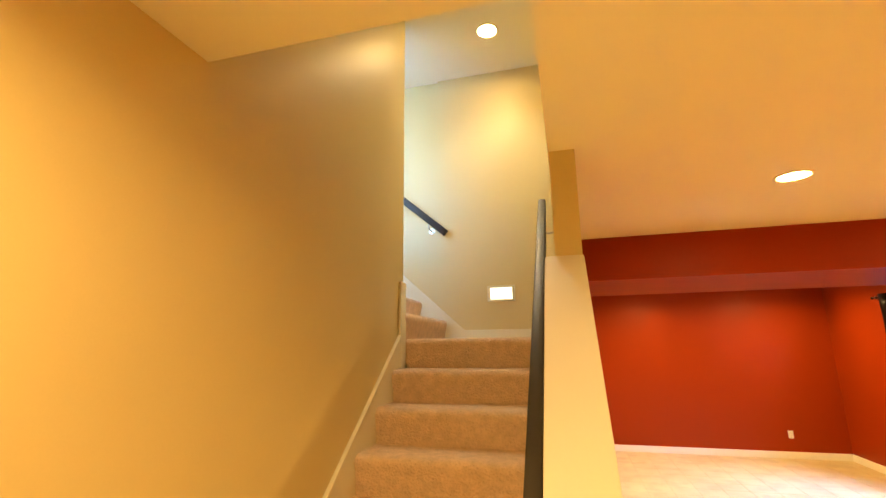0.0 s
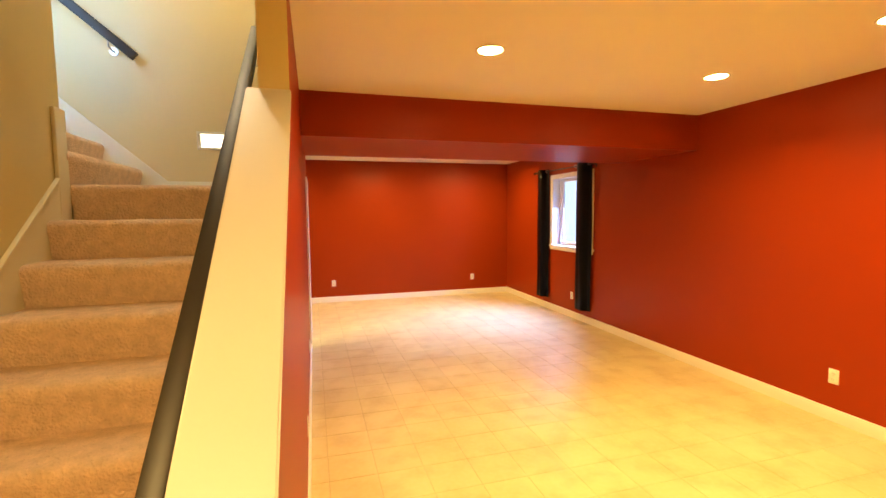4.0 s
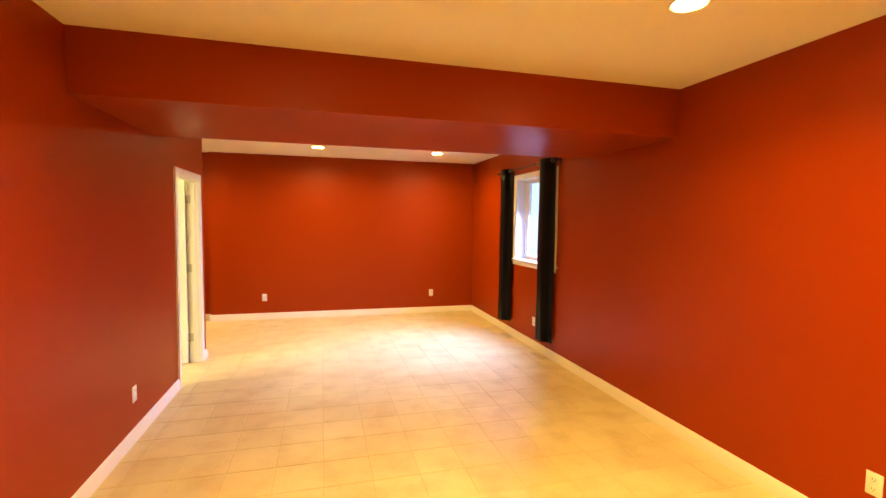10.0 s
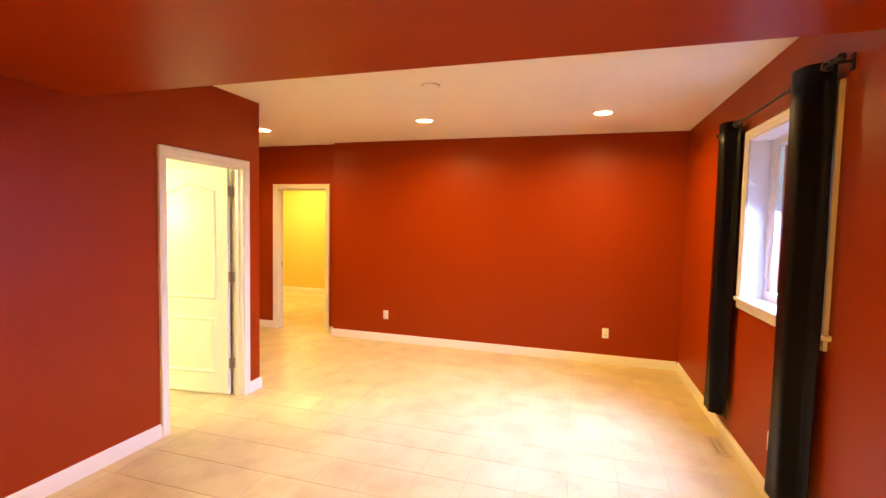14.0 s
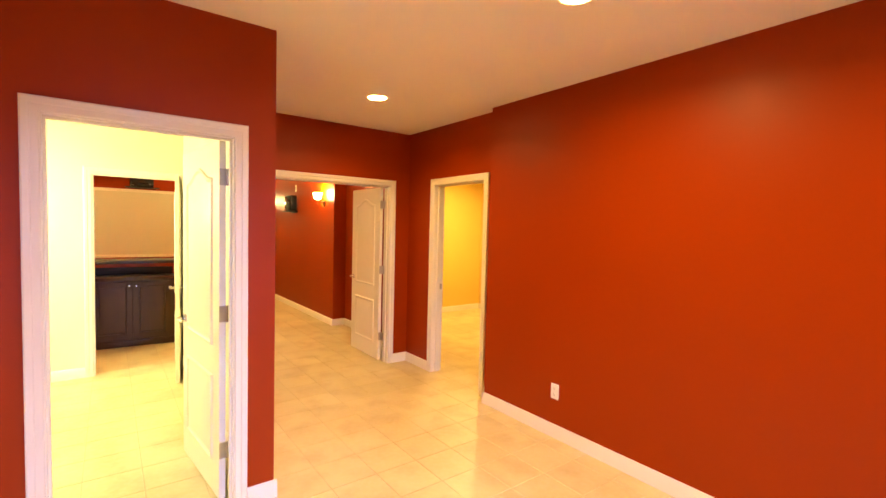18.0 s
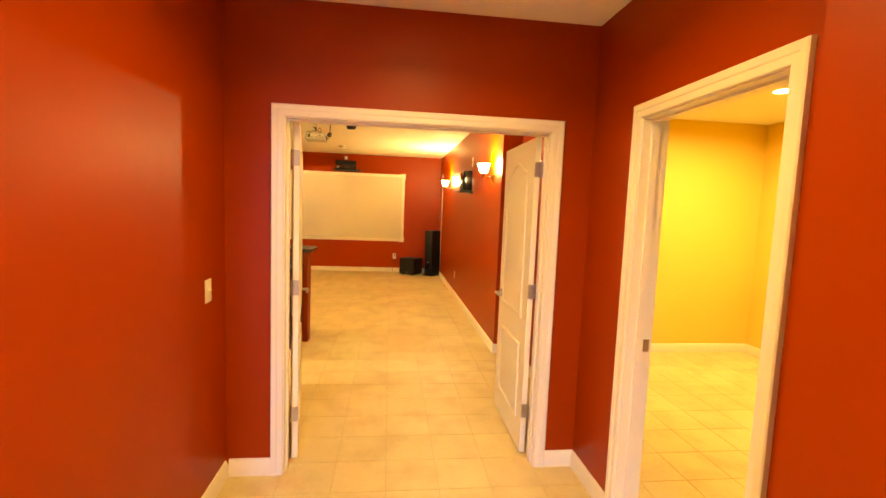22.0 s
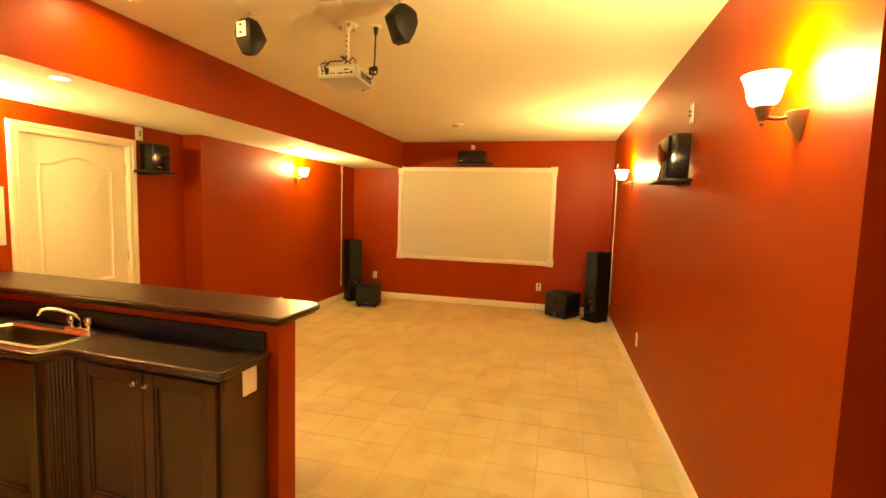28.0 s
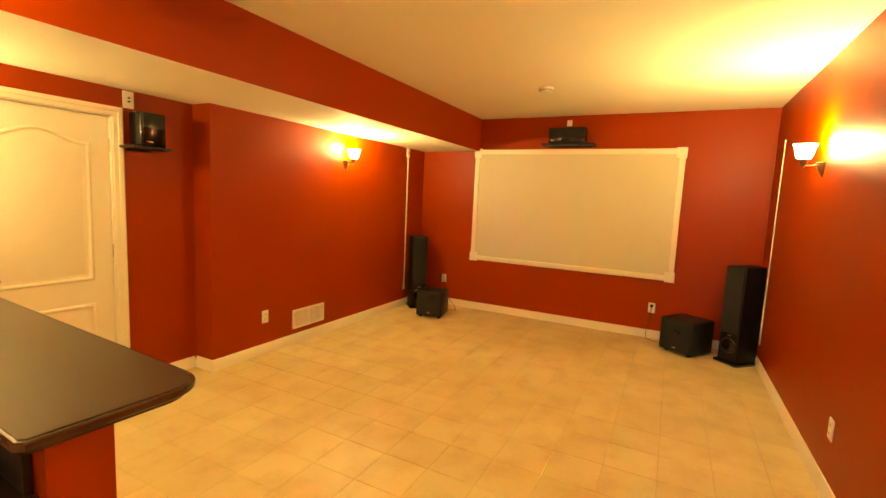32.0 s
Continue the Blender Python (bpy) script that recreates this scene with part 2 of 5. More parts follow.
def tube_bm(points, r, n=8):
    """A round bar that follows points."""
    bm = bmesh.new()
    pts = [Vector(p) for p in points]
    rings = []
    for i, p in enumerate(pts):
        d = (pts[min(i + 1, len(pts) - 1)] - pts[max(i - 1, 0)]).normalized()
        q = Vector((0, 0, 1)).rotation_difference(d)
        rings.append([bm.verts.new(p + q @ Vector((r * math.cos(2 * math.pi * k / n), r * math.sin(2 * math.pi * k / n), 0))) for k in range(n)])
    for a, b in zip(rings, rings[1:]):
        for k in range(n):
            bm.faces.new((a[k], a[(k + 1) % n], b[(k + 1) % n], b[k]))
    bm.faces.new(rings[0][::-1])
    bm.faces.new(rings[-1])
    return bm


def prism_bm(outline, z0, z1, bevel=0.0):
    """An upright prism over an outline of (x, y)."""
    bm = bmesh.new()
    lo = [bm.verts.new((x, y, z0)) for x, y in outline]
    hi = [bm.verts.new((x, y, z1)) for x, y in outline]
    bm.faces.new(lo[::-1])
    top = bm.faces.new(hi)
    n = len(outline)
    for k in range(n):
        bm.faces.new((lo[k], lo[(k + 1) % n], hi[(k + 1) % n], hi[k]))
    bmesh.ops.recalc_face_normals(bm, faces=bm.faces)
    if bevel:
        bmesh.ops.bevel(bm, geom=[e for e in top.edges], offset=bevel, segments=3, affect="EDGES", profile=0.5)
    return bm


def moved(bm, m):
    bmesh.ops.transform(bm, matrix=m, verts=bm.verts)
    return bm


def joined(*bms):
    out = bmesh.new()
    for b in bms:
        tmp = bpy.data.meshes.new("tmp")
        b.to_mesh(tmp)
        b.free()
        out.from_mesh(tmp)
        bpy.data.meshes.remove(tmp)
    return out


def smooth_by_angle(me):
    for p in me.polygons:
        p.use_smooth = True
    me.set_sharp_from_angle(angle=radians(32))


def make(name, bm, mats, smooth=True):
    me = bpy.data.meshes.new(name)
    bmesh.ops.recalc_face_normals(bm, faces=bm.faces)
    bm.to_mesh(me)
    bm.free()
    for m in mats if isinstance(mats, (list, tuple)) else (mats,):
        me.materials.append(m)
    if smooth:
        smooth_by_angle(me)
    return new(name, me)


def part(name, bm, mat, parent, label=""):
    """One mesh object under a thing or under a part."""
    ob = make(name, bm, mat)
    ob.parent = parent
    if label:
        tagged(ob, label)
    return ob


def thing(name, label, category, group="", kind=""):
    return tagged(new(name), label, category, group, kind)


def whole(name, bm, mat, label, category, group="", kind=""):
    return tagged(make(name, bm, mat), label, category, group, kind)


FACES = ("-z", "+z", "-y", "+x", "+y", "-x")


def wall(name, boxes, base, sides=None, label="painted wall", kind="structure"):
    """A wall of one or more cuboids; sides gives another material to the faces that look one way."""
    bm = bmesh.new()
    sides = sides or {}
    mats = [base] + list(sides.values())
    keys = list(sides)
    for bx in boxes:
        for key, f in zip(FACES, cuboid(bm, *bx)):
            if key in keys:
                f.material_index = 1 + keys.index(key)
    return tagged(make(name, bm, mats, smooth=False), label, "wall", kind=kind)


ZC = 2.632
ZU = 4.29
DH = 2.03

# ---- large structure: walls ----
wall("wall_stair_side", [(-0.115, 0, 1.44, 3.36, 0, ZC)], RED, {"-x": TAN, "-y": TAN}, "red painted wall, tan on the stair side")
wall("wall_west", [(-0.105, 0, 3.36, 5.155, 0, ZC), (-0.105, 0, 5.94, 6.05, 0, ZC), (-0.105, 0, 5.155, 5.94, DH, ZC)], RED, {"-x": CREAMW}, "glossy dark red painted wall with a doorway")
wall("wall_hall_south", [(-3.10, 0, 6.05, 6.145, 0, ZC + 0.1)], RED, {"-y": CREAMW}, "glossy dark red painted hall wall")
wall("wall_north", [(-0.375, 4.1, 8.105, 8.32, 0, ZC)], RED, {"+y": YELLOW}, "long glossy dark red painted wall")
wall("wall_hall_north", [(-1.868, -1.353, 8.20, 8.32, 0, ZC), (-0.547, -0.375, 8.20, 8.32, 0, ZC), (-1.353, -0.547, 8.20, 8.32, DH, ZC)], RED, {"+y": YELLOW}, "dark red hall wall with a doorway")
wall("wall_double_door", [(-1.988, -1.868, 6.145, 6.448, 0, ZC + 0.1), (-1.988, -1.868, 7.957, 8.5, 0, ZC + 0.1), (-1.988, -1.868, 6.448, 7.957, DH, ZC + 0.1)], RED, {}, "dark red wall round a double doorway")
WY0, WY1, WZ0, WZ1 = 5.17, 6.25, 1.10, 2.20
wall("wall_east", [(3.935, 4.16, -2.7, WY0, 0, ZC), (3.935, 4.16, WY1, 8.105, 0, ZC), (3.935, 4.16, WY0, WY1, 0, WZ0), (3.935, 4.16, WY0, WY1, WZ1, ZC)], RED, {}, "long glossy dark red painted wall with a window")
wall("wall_rear", [(-1.225, 4.1, -2.82, -2.7, 0, ZC)], TAN, {}, "tan painted wall")
wall("wall_stair_left", [(-1.225, -1.105, -2.7, 2.2, 0, ZU)], TAN, {}, "tan painted stair wall")
wall("wall_stair_flight", [(-3.15, -2.35, 2.08, 2.2, 0, ZU), (-1.40, -1.225, 2.08, 2.2, 0, ZU), (-2.35, -1.40, 2.08, 2.2, 0, 2.75), (-2.35, -1.40, 2.08, 2.2, 4.1, ZU)], TAN, {}, "tan painted stair wall")
wall("wall_stair_back", [(-1.15, -0.115, 3.24, 3.36, 0, ZU), (-3.15, -1.15, 3.265, 3.36, 0, ZU)], TAN, {}, "tan painted wall at the stair landing")
wall("wall_stair_end", [(-3.27, -3.15, 2.08, 3.36, 0, ZU)], TAN, {}, "tan painted wall at the upper stairs")
wall("wall_stair_upper", [(-0.118, 0.0, 0.452, 3.24, ZC + 0.2, ZU), (-1.105, 0.0, 0.33, 0.452, ZC + 0.2, ZU)], TAN, {}, "tan upper stairwell wall")
wall("wall_bath_far", [(-3.10, -3.05, 3.6, 5.255, 0, ZC + 0.1), (-3.10, -3.05, 6.02, 6.05, 0, ZC + 0.1), (-3.10, -3.05, 5.255, 6.02, DH, ZC + 0.1)], RED, {"+x": CREAMW}, "wall with a doorway, pale yellow on the bathroom side")
wall("wall_bath_near", [(-3.32, -0.105, 3.48, 3.60, 0, ZC)], CREAMW, {}, "pale yellow bathroom wall")
CX0, CX1 = -5.57, -4.755
wall("wall_theatre_south", [(CX1, -3.0, 3.81, 3.93, 0, ZC), (-6.144, CX0, 3.81, 3.93, 0, ZC), (CX0, CX1, 3.81, 3.93, DH, ZC)], RED, {}, "dark red theatre wall with a jog and a doorway")
wall("wall_theatre_jog", [(-9.465, -6.144, 3.81, 4.14, 0, ZC)], RED, {}, "dark red theatre wall under the soffit, stepped forward")
wall("wall_screen", [(-9.585, -9.465, 3.81, 8.6, 0, ZC)], RED, {}, "dark red wall behind the projection screen")
wall("wall_theatre_north", [(-9.465, -3.88, 8.228, 8.6, 0, ZC), (-3.88, -1.96, 8.42, 8.6, 0, ZC)], RED, {"+y": YELLOW}, "glossy dark red theatre wall with a step near the door")
wall("wall_yellow_west", [(-4.17, -4.05, 8.6, 11.25, 0, ZC)], YELLOW, {}, "bright yellow painted wall")
wall("wall_yellow_north", [(-4.17, 1.1, 11.25, 11.37, 0, ZC)], YELLOW, {}, "bright yellow painted wall")
wall("wall_yellow_east", [(1.0, 1.1, 8.32, 11.25, 0, ZC)], YELLOW, {}, "bright yellow painted wall")

# ceilings, beam and soffit
wall("ceiling_room", [(-0.118, 4.1, -2.82, 3.36, ZC, ZC + 0.2), (-1.225, -0.118, -2.82, 0.452, ZC, ZC + 0.2)], CEIL, {"-x": TAN}, "smooth cream painted ceiling")
wall("ceiling_hall", [(-1.95, 4.1, 3.36, 8.6, ZC, ZC + 0.2), (-3.1, -1.95, 3.36, 6.1, ZC, ZC + 0.2)], CEIL, {}, "smooth cream painted ceiling")
wall("ceiling_theatre", [(-9.585, -3.0, 3.81, 8.6, ZC, ZC + 0.2), (-3.0, -1.90, 6.20, 8.6, ZC, ZC + 0.2)], CEIL, {}, "smooth cream painted ceiling")
wall("ceiling_yellow", [(-4.17, 1.1, 8.6, 11.37, ZC, ZC + 0.2)], CEIL, {}, "smooth cream painted ceiling")
wall("ceiling_stair", [(-3.27, 0.0, 0.32, 3.36, ZU, ZU + 0.15)], CEIL, {}, "white stairwell ceiling")
wall("beam", [(0.0, 3.935, 3.33, 4.60, 2.275, ZC)], RED, {}, "wide dark red boxed ceiling beam")
wall("soffit", [(-9.465, -3.0, 3.93, 4.998, 2.215, ZC)], RED, {"-z": CEIL}, "long red soffit with a cream underside")


def base_at(ob, x, y, z):
    """Puts the empty of a thing at its base, and leaves its parts where they are."""
    ob.location = (x, y, z)
    for c in ob.children:
        c.matrix_parent_inverse = Matrix.Translation((-x, -y, -z))
    return ob


# baseboards
BASE = [(0, 0), (0.016, 0), (0.016, 0.072), (0.011, 0.083), (0.007, 0.096), (0, 0.100)]


def baseboard(axis, plane, sign, a0, a1, z=0.0):
    """A moulded baseboard on the wall axis = plane, on the side of sign, from a0 to a1."""
    bm = bmesh.new()
    ends = []
    for a in (a0, a1):
        ends.append([bm.verts.new((plane + sign * d, a, z + h) if axis == "x" else (a, plane + sign * d, z + h)) for d, h in BASE])
    n = len(BASE)
    for k in range(n):
        bm.faces.new((ends[0][k], ends[0][(k + 1) % n], ends[1][(k + 1) % n], ends[1][k]))
    bm.faces.new(ends[0])
    bm.faces.new(ends[1][::-1])
    return tagged(make("baseboard", bm, TRIM), "white moulded baseboard along the wall", "baseboard", kind="structure")


for run in (("x", 0.0, 1, 0.06, 5.095), ("x", 0.0, 1, 6.0, 6.161), ("y", 6.145, 1, -1.852, 0.0), ("x", -1.868, 1, 6.161, 6.39),
            ("x", -1.868, 1, 8.015, 8.2), ("y", 8.2, -1, -1.852, -1.413), ("y", 8.2, -1, -0.487, -0.391), ("x", -0.375, -1, 8.084, 8.2),
            ("y", 8.105, -1, -0.375, 3.919), ("x", 3.935, -1, -2.7, 8.1), ("y", 8.42, -1, -3.864, -1.99), ("x", -3.88, 1, 8.212, 8.42),
            ("y", 8.228, -1, -9.45, -3.88), ("x", -9.465, 1, 4.14, 8.228), ("y", 4.14, 1, -9.45, -6.128), ("x", -6.144, 1, 3.946, 4.14),
            ("y", 3.93, 1, -6.128, -5.665), ("y", 3.93, 1, -4.69, -3.10), ("x", -3.10, -1, 3.946, 5.2), ("y", 6.145, 1, -3.10, -1.99),
            ("x", -3.10, -1, 6.04, 6.161), ("y", 6.05, -1, -3.034, -0.12), ("x", -3.05, 1, 3.6, 5.2), ("y", 3.6, 1, -2.0, -0.105),
            ("x", -4.05, 1, 8.6, 11.234), ("y", 11.25, -1, -4.05, 1.0), ("x", -1.105, 1, -2.7, 0.0)):
    baseboard(*run)

# door casings, jambs and leaves
CASE = [(-0.006, 0.0), (-0.006, 0.011), (-0.002, 0.014), (0.024, 0.015), (0.029, 0.019), (0.051, 0.021), (0.058, 0.017), (0.060, 0.0)]


def casing_bm(axis, plane, sign, a0, a1, top, low=0.0, sill=False):
    """A mitred casing round an opening a0..a1; with sill it runs round the foot as well."""
    bm = bmesh.new()
    rows = []
    for u, d in CASE:
        pts = [(a0 - u, low - (u if sill else 0)), (a0 - u, top + u), (a1 + u, top + u), (a1 + u, low - (u if sill else 0))]
        rows.append([bm.verts.new((plane + sign * d, a, z) if axis == "x" else (a, plane + sign * d, z)) for a, z in pts])
    for r, q in zip(rows, rows[1:]):
        for k in range(4 if sill else 3):
            bm.faces.new((r[k], r[(k + 1) % 4], q[(k + 1) % 4], q[k]))
    return bm


def jamb_bm(axis, p0, p1, a0, a1, top):
    t = 0.012
    lo, hi = min(p0, p1) - 0.002, max(p0, p1) + 0.002
    mid = (lo + hi) / 2
    out = []
    for aa, ab, z0, z1, q0, q1 in ((a0, a0 + t, 0, top, lo, hi), (a1 - t, a1, 0, top, lo, hi), (a0 + t, a1 - t, top - t, top, lo, hi),
                                   (a0 + t, a0 + t + 0.011, 0, top - t, mid - 0.018, mid + 0.018), (a1 - t - 0.011, a1 - t, 0, top - t, mid - 0.018, mid + 0.018),
                                   (a0 + t + 0.011, a1 - t - 0.011, top - t - 0.011, top - t, mid - 0.018, mid + 0.018)):
        out.append(box_bm(q0, q1, aa, ab, z0, z1) if axis == "x" else box_bm(aa, ab, q0, q1, z0, z1))
    return joined(*out)


def arch(x0, x1, z0, z1, rise, n=22):
    pts = [(x0, z0), (x1, z0)]
    for k in range(n + 1):
        u = k / n
        pts.append((x1 + (x0 - x1) * u, z1 + rise * (0.5 - 0.5 * math.cos(2 * math.pi * u)) ** 1.25))
    return pts


def panel_bm(x0, x1, z0, z1, rise, y, sign):
    """The moulding of one raised panel on a door's face."""
    bm = bmesh.new()
    rings = []
    for d, h in ((0, 0.0005), (0.006, 0.009), (0.018, 0.011), (0.027, 0.003), (0.034, 0.0015), (0.060, 0.008)):
        rings.append([bm.verts.new((x, y + sign * h, z)) for x, z in arch(x0 + d, x1 - d, z0 + d, z1 - d, rise)])
    n = len(rings[0])
    for a, b in zip(rings, rings[1:]):
        for k in range(n):
            bm.faces.new((a[k], a[(k + 1) % n], b[(k + 1) % n], b[k]))
    bm.faces.new(rings[-1])
    return bm


def door_leaf(parent, w, m, h=2.015):
    """A moulded two-panel leaf, hinge line at the origin, running along +x, 35 mm thick towards -y; then set to the pose m."""
    t = 0.035
    leaf = part("leaf", box_bm(0, w, -t, 0, 0.012, h, 0.002, 1), DOORP, parent, "white moulded two-panel door leaf")
    leaf.matrix_local = m
    b = 0.115
    for y, sg in ((0.0, 1), (-t, -1)):
        part("panel", panel_bm(b, w - b, 0.865, 1.825, 0.07, y, sg), DOORP, leaf)
        part("panel", panel_bm(b, w - b, 0.195, 0.70, 0.0, y, sg), DOORP, leaf)
    for z in (0.29, 1.065, 1.82):
        part("hinge", joined(box_bm(-0.003, 0.0, -t, 0.0, z - 0.045, z + 0.045), cyl_bm((-0.004, 0.006, z - 0.047), (-0.004, 0.006, z + 0.047), 0.006, n=12)), STEEL, leaf, "brushed nickel hinge")
    for y, sg in ((0.0, 1), (-t, -1)):
        x, z = w - 0.062, 0.93
        part("handle", joined(cyl_bm((x, y, z), (x, y + sg * 0.010, z), 0.030, 0.026), cyl_bm((x, y + sg * 0.010, z), (x, y + sg * 0.045, z), 0.011),
                              tube_bm([(x + 0.012, y + sg * 0.045, z), (x - 0.02, y + sg * 0.050, z + 0.002), (x - 0.07, y + sg * 0.050, z + 0.004), (x - 0.112, y + sg * 0.046, z)], 0.009)), STEEL, leaf, "brushed nickel lever handle")
    return leaf


def doorway(name, axis, p_front, p_back, a0, a1, label, front=1):
    """Casing on both faces and the jamb lining; p_front is the face on the side of front."""
    d = thing(name, label, "door", kind="structure")
    part("casing", casing_bm(axis, p_front, front, a0, a1, DH), TRIM, d)
    part("casing", casing_bm(axis, p_back, -front, a0, a1, DH), TRIM, d)
    part("jamb", jamb_bm(axis, p_front, p_back, a0, a1, DH), TRIM, d)
    return d


d1 = doorway("door_1", "x", 0.0, -0.105, 5.155, 5.94, "white panelled bathroom door standing open, nickel hinges")
door_leaf(d1, 0.755, pose(-0.122, 5.914, 0, 0, 0, 186.5) @ Matrix.Scale(-1, 4, (0, 1, 0)))
d2 = doorway("door_2", "x", -1.868, -1.988, 6.448, 7.957, "white double doorway with both panelled leaves open")
door_leaf(d2, 0.735, pose(-2.006, 7.936, 0, 0, 0, 179.5) @ Matrix.Scale(-1, 4, (0, 1, 0)))
door_leaf(d2, 0.735, pose(-2.006, 6.475, 0, 0, 0, 190))
for d, y0, y1, x0, x1 in ((d1, 5.926, 5.9285, -0.107, -0.072), (d2, 7.943, 7.9455, -1.990, -1.955), (d2, 6.4595, 6.462, -1.990, -1.955)):
    for z in (0.29, 1.065, 1.82):
        part("hinge", box_bm(x0, x1, y0, y1, z - 0.045, z + 0.045), STEEL, d, "brushed nickel hinge plate")
d3 = doorway("door_3", "y", 8.20, 8.32, -1.353, -0.547, "white cased doorway to the yellow room", front=-1)
part("strike_plate", joined(box_bm(-1.342, -1.3395, 8.284, 8.314, 0.900, 0.962), box_bm(-1.3395, -1.337, 8.290, 8.308, 0.915, 0.947)), STEEL, d3, "nickel strike plate")
d4 = doorway("door_4", "x", -3.05, -3.10, 5.255, 6.02, "white bathroom door to the bar, standing open")
door_leaf(d4, 0.70, pose(-3.038, 5.995, 0, 0, 0, -8) @ Matrix.Scale(-1, 4, (0, 1, 0)))
d5 = doorway("door_5", "y", 3.93, 3.81, CX0, CX1, "closed white moulded door behind the bar")
door_leaf(d5, CX1 - CX0 - 0.028, pose(CX0 + 0.014, 3.905, 0, 0, 0, 0))

# ---- floor ----
wall("floor", [(-10.1, 4.2, 3.36, 11.6, -0.12, -0.003), (-1.2, 4.2, -2.9, 3.36, -0.12, -0.003)], GROUT, {}, "cream ceramic tiles with thin tan grout joints")
PITCH = 0.299
HALF = PITCH / 2 - 0.0016


def tile_shape(bm, cx, cy, z=0.0):
    i = 0.0025
    lo = [bm.verts.new((cx + sx * HALF, cy + sy * HALF, z - 0.008)) for sx, sy in ((-1, -1), (1, -1), (1, 1), (-1, 1))]
    mid = [bm.verts.new((cx + sx * HALF, cy + sy * HALF, z - 0.0016)) for sx, sy in ((-1, -1), (1, -1), (1, 1), (-1, 1))]
    top = [bm.verts.new((cx + sx * (HALF - i), cy + sy * (HALF - i), z)) for sx, sy in ((-1, -1), (1, -1), (1, 1), (-1, 1))]
    for a, b in ((lo, mid), (mid, top)):
        for k in range(4):
            bm.faces.new((a[k], a[(k + 1) % 4], b[(k + 1) % 4], b[k]))
    bm.faces.new(top)


# ---- staircase ----
RISE, RUN, SX0, SX1 = 0.181, 0.229, -1.09, -0.116
stairs = thing("staircase", "carpeted beige stairs turning at a landing", "staircase", kind="structure")


def step_bm(along, n0, z, depth, a0, a1, direction):
    """A carpeted step with a rounded nosing; along 'y' climbs in +y, 'x' climbs in -x."""
    prof = [(0.022, z - RISE), (0.014, z - 0.10), (0.003, z - 0.055), (0.0, z - 0.038), (0.003, z - 0.022), (0.012, z - 0.009), (0.026, z - 0.002), (0.045, z), (depth, z), (depth, z - RISE)]
    bm = bmesh.new()
    ends = []
    for a in (a0, a1):
        ends.append([bm.verts.new((a, n0 + d, h) if along == "y" else (n0 - d, a, h)) for d, h in prof])
    n = len(prof)
    for k in range(n):
        bm.faces.new((ends[0][k], ends[0][(k + 1) % n], ends[1][(k + 1) % n], ends[1][k]))
    bm.faces.new(ends[0])
    bm.faces.new(ends[1][::-1])
    return bm


for k in range(1, 11):
    part("step", step_bm("y", 2.21 - (10 - k) * RUN, RISE * k, RUN + 0.028 if k < 10 else 1.05, SX0, SX1, 1), CARPET, stairs)
for k in range(1, 8):
    part("step", step_bm("x", -1.085 - (k - 1) * 0.222, 1.81 + 0.172 * k, 0.25, 2.2, 3.24, 1), CARPET, stairs)


def slope_board(name, axis, plane0, plane1, pts, mat, parent, label=""):
    """A board of even thickness with an outline of (along, z)."""
    bm = bmesh.new()
    ends = []
    for p in (plane0, plane1):
        ends.append([bm.verts.new((p, a, z) if axis == "x" else (a, p, z)) for a, z in pts])
    n = len(pts)
    for k in range(n):
        bm.faces.new((ends[0][k], ends[0][(k + 1) % n], ends[1][(k + 1) % n], ends[1][k]))
    bm.faces.new(ends[0])
    bm.faces.new(ends[1][::-1])
    bmesh.ops.bevel(bm, geom=bm.edges[:], offset=0.003, segments=1, affect="EDGES")
    return part(name, bm, mat, parent, label)


def sk(y):
    return 1.84 + 0.79 * (y - 2.13)


slope_board("skirt_board", "x", -1.1045, -1.09, [(0.0, 0.0), (0.0, sk(0.0)), (2.115, sk(2.115)), (2.115, sk(2.115) - 0.4), (0.5, 0.0)], TRIM, stairs, "cream painted skirt board")
slope_board("skirt_cap", "x", -1.1045, -1.082, [(0.0, sk(0.0) - 0.012), (0.0, sk(0.0) + 0.006), (2.115, sk(2.115) + 0.006), (2.115, sk(2.115) - 0.012)], TRIM, stairs)
slope_board("skirt_end", "x", -1.1045, -1.088, [(2.115, 1.40), (2.115, 2.17), (2.215, 2.17), (2.215, 1.40)], TRIM, stairs)
slope_board("skirt_board", "y", 3.2385, 3.224, [(-0.13, 1.81), (-0.13, 1.892), (-0.93, 1.892), (-2.4, 1.892 + 0.90 * 1.47), (-2.4, 1.59 + 0.90 * 1.47), (-1.18, 1.81)], TRIM, stairs, "white painted skirt board")
base_at(stairs, -0.58, 0.13, 0.0)


def cap_z(y):
    return 2.09 + 0.79 * (y - 1.40)


half = bmesh.new()
hp = [(0.05, 0.0), (0.05, cap_z(0.05)), (1.44, cap_z(1.44)), (1.44, 0.0)]
sides = [[half.verts.new((x, y, z)) for y, z in hp] for x in (-0.115, 0.0)]
for k in range(4):
    half.faces.new((sides[0][k], sides[0][(k + 1) % 4], sides[1][(k + 1) % 4], sides[1][k]))
half.faces.new(sides[0]).material_index = 1
half.faces.new(sides[1][::-1])
tagged(make("wall_half", half, [RED, TAN], smooth=False), "sloped half wall beside the stairs", "wall", kind="structure")
capo = bmesh.new()
cp = [(0.03, cap_z(0.03)), (0.03, cap_z(0.03) + 0.022), (1.439, cap_z(1.439) + 0.022), (1.439, cap_z(1.439))]
sides = [[capo.verts.new((x, y, z)) for y, z in cp] for x in (-0.16, 0.006)]
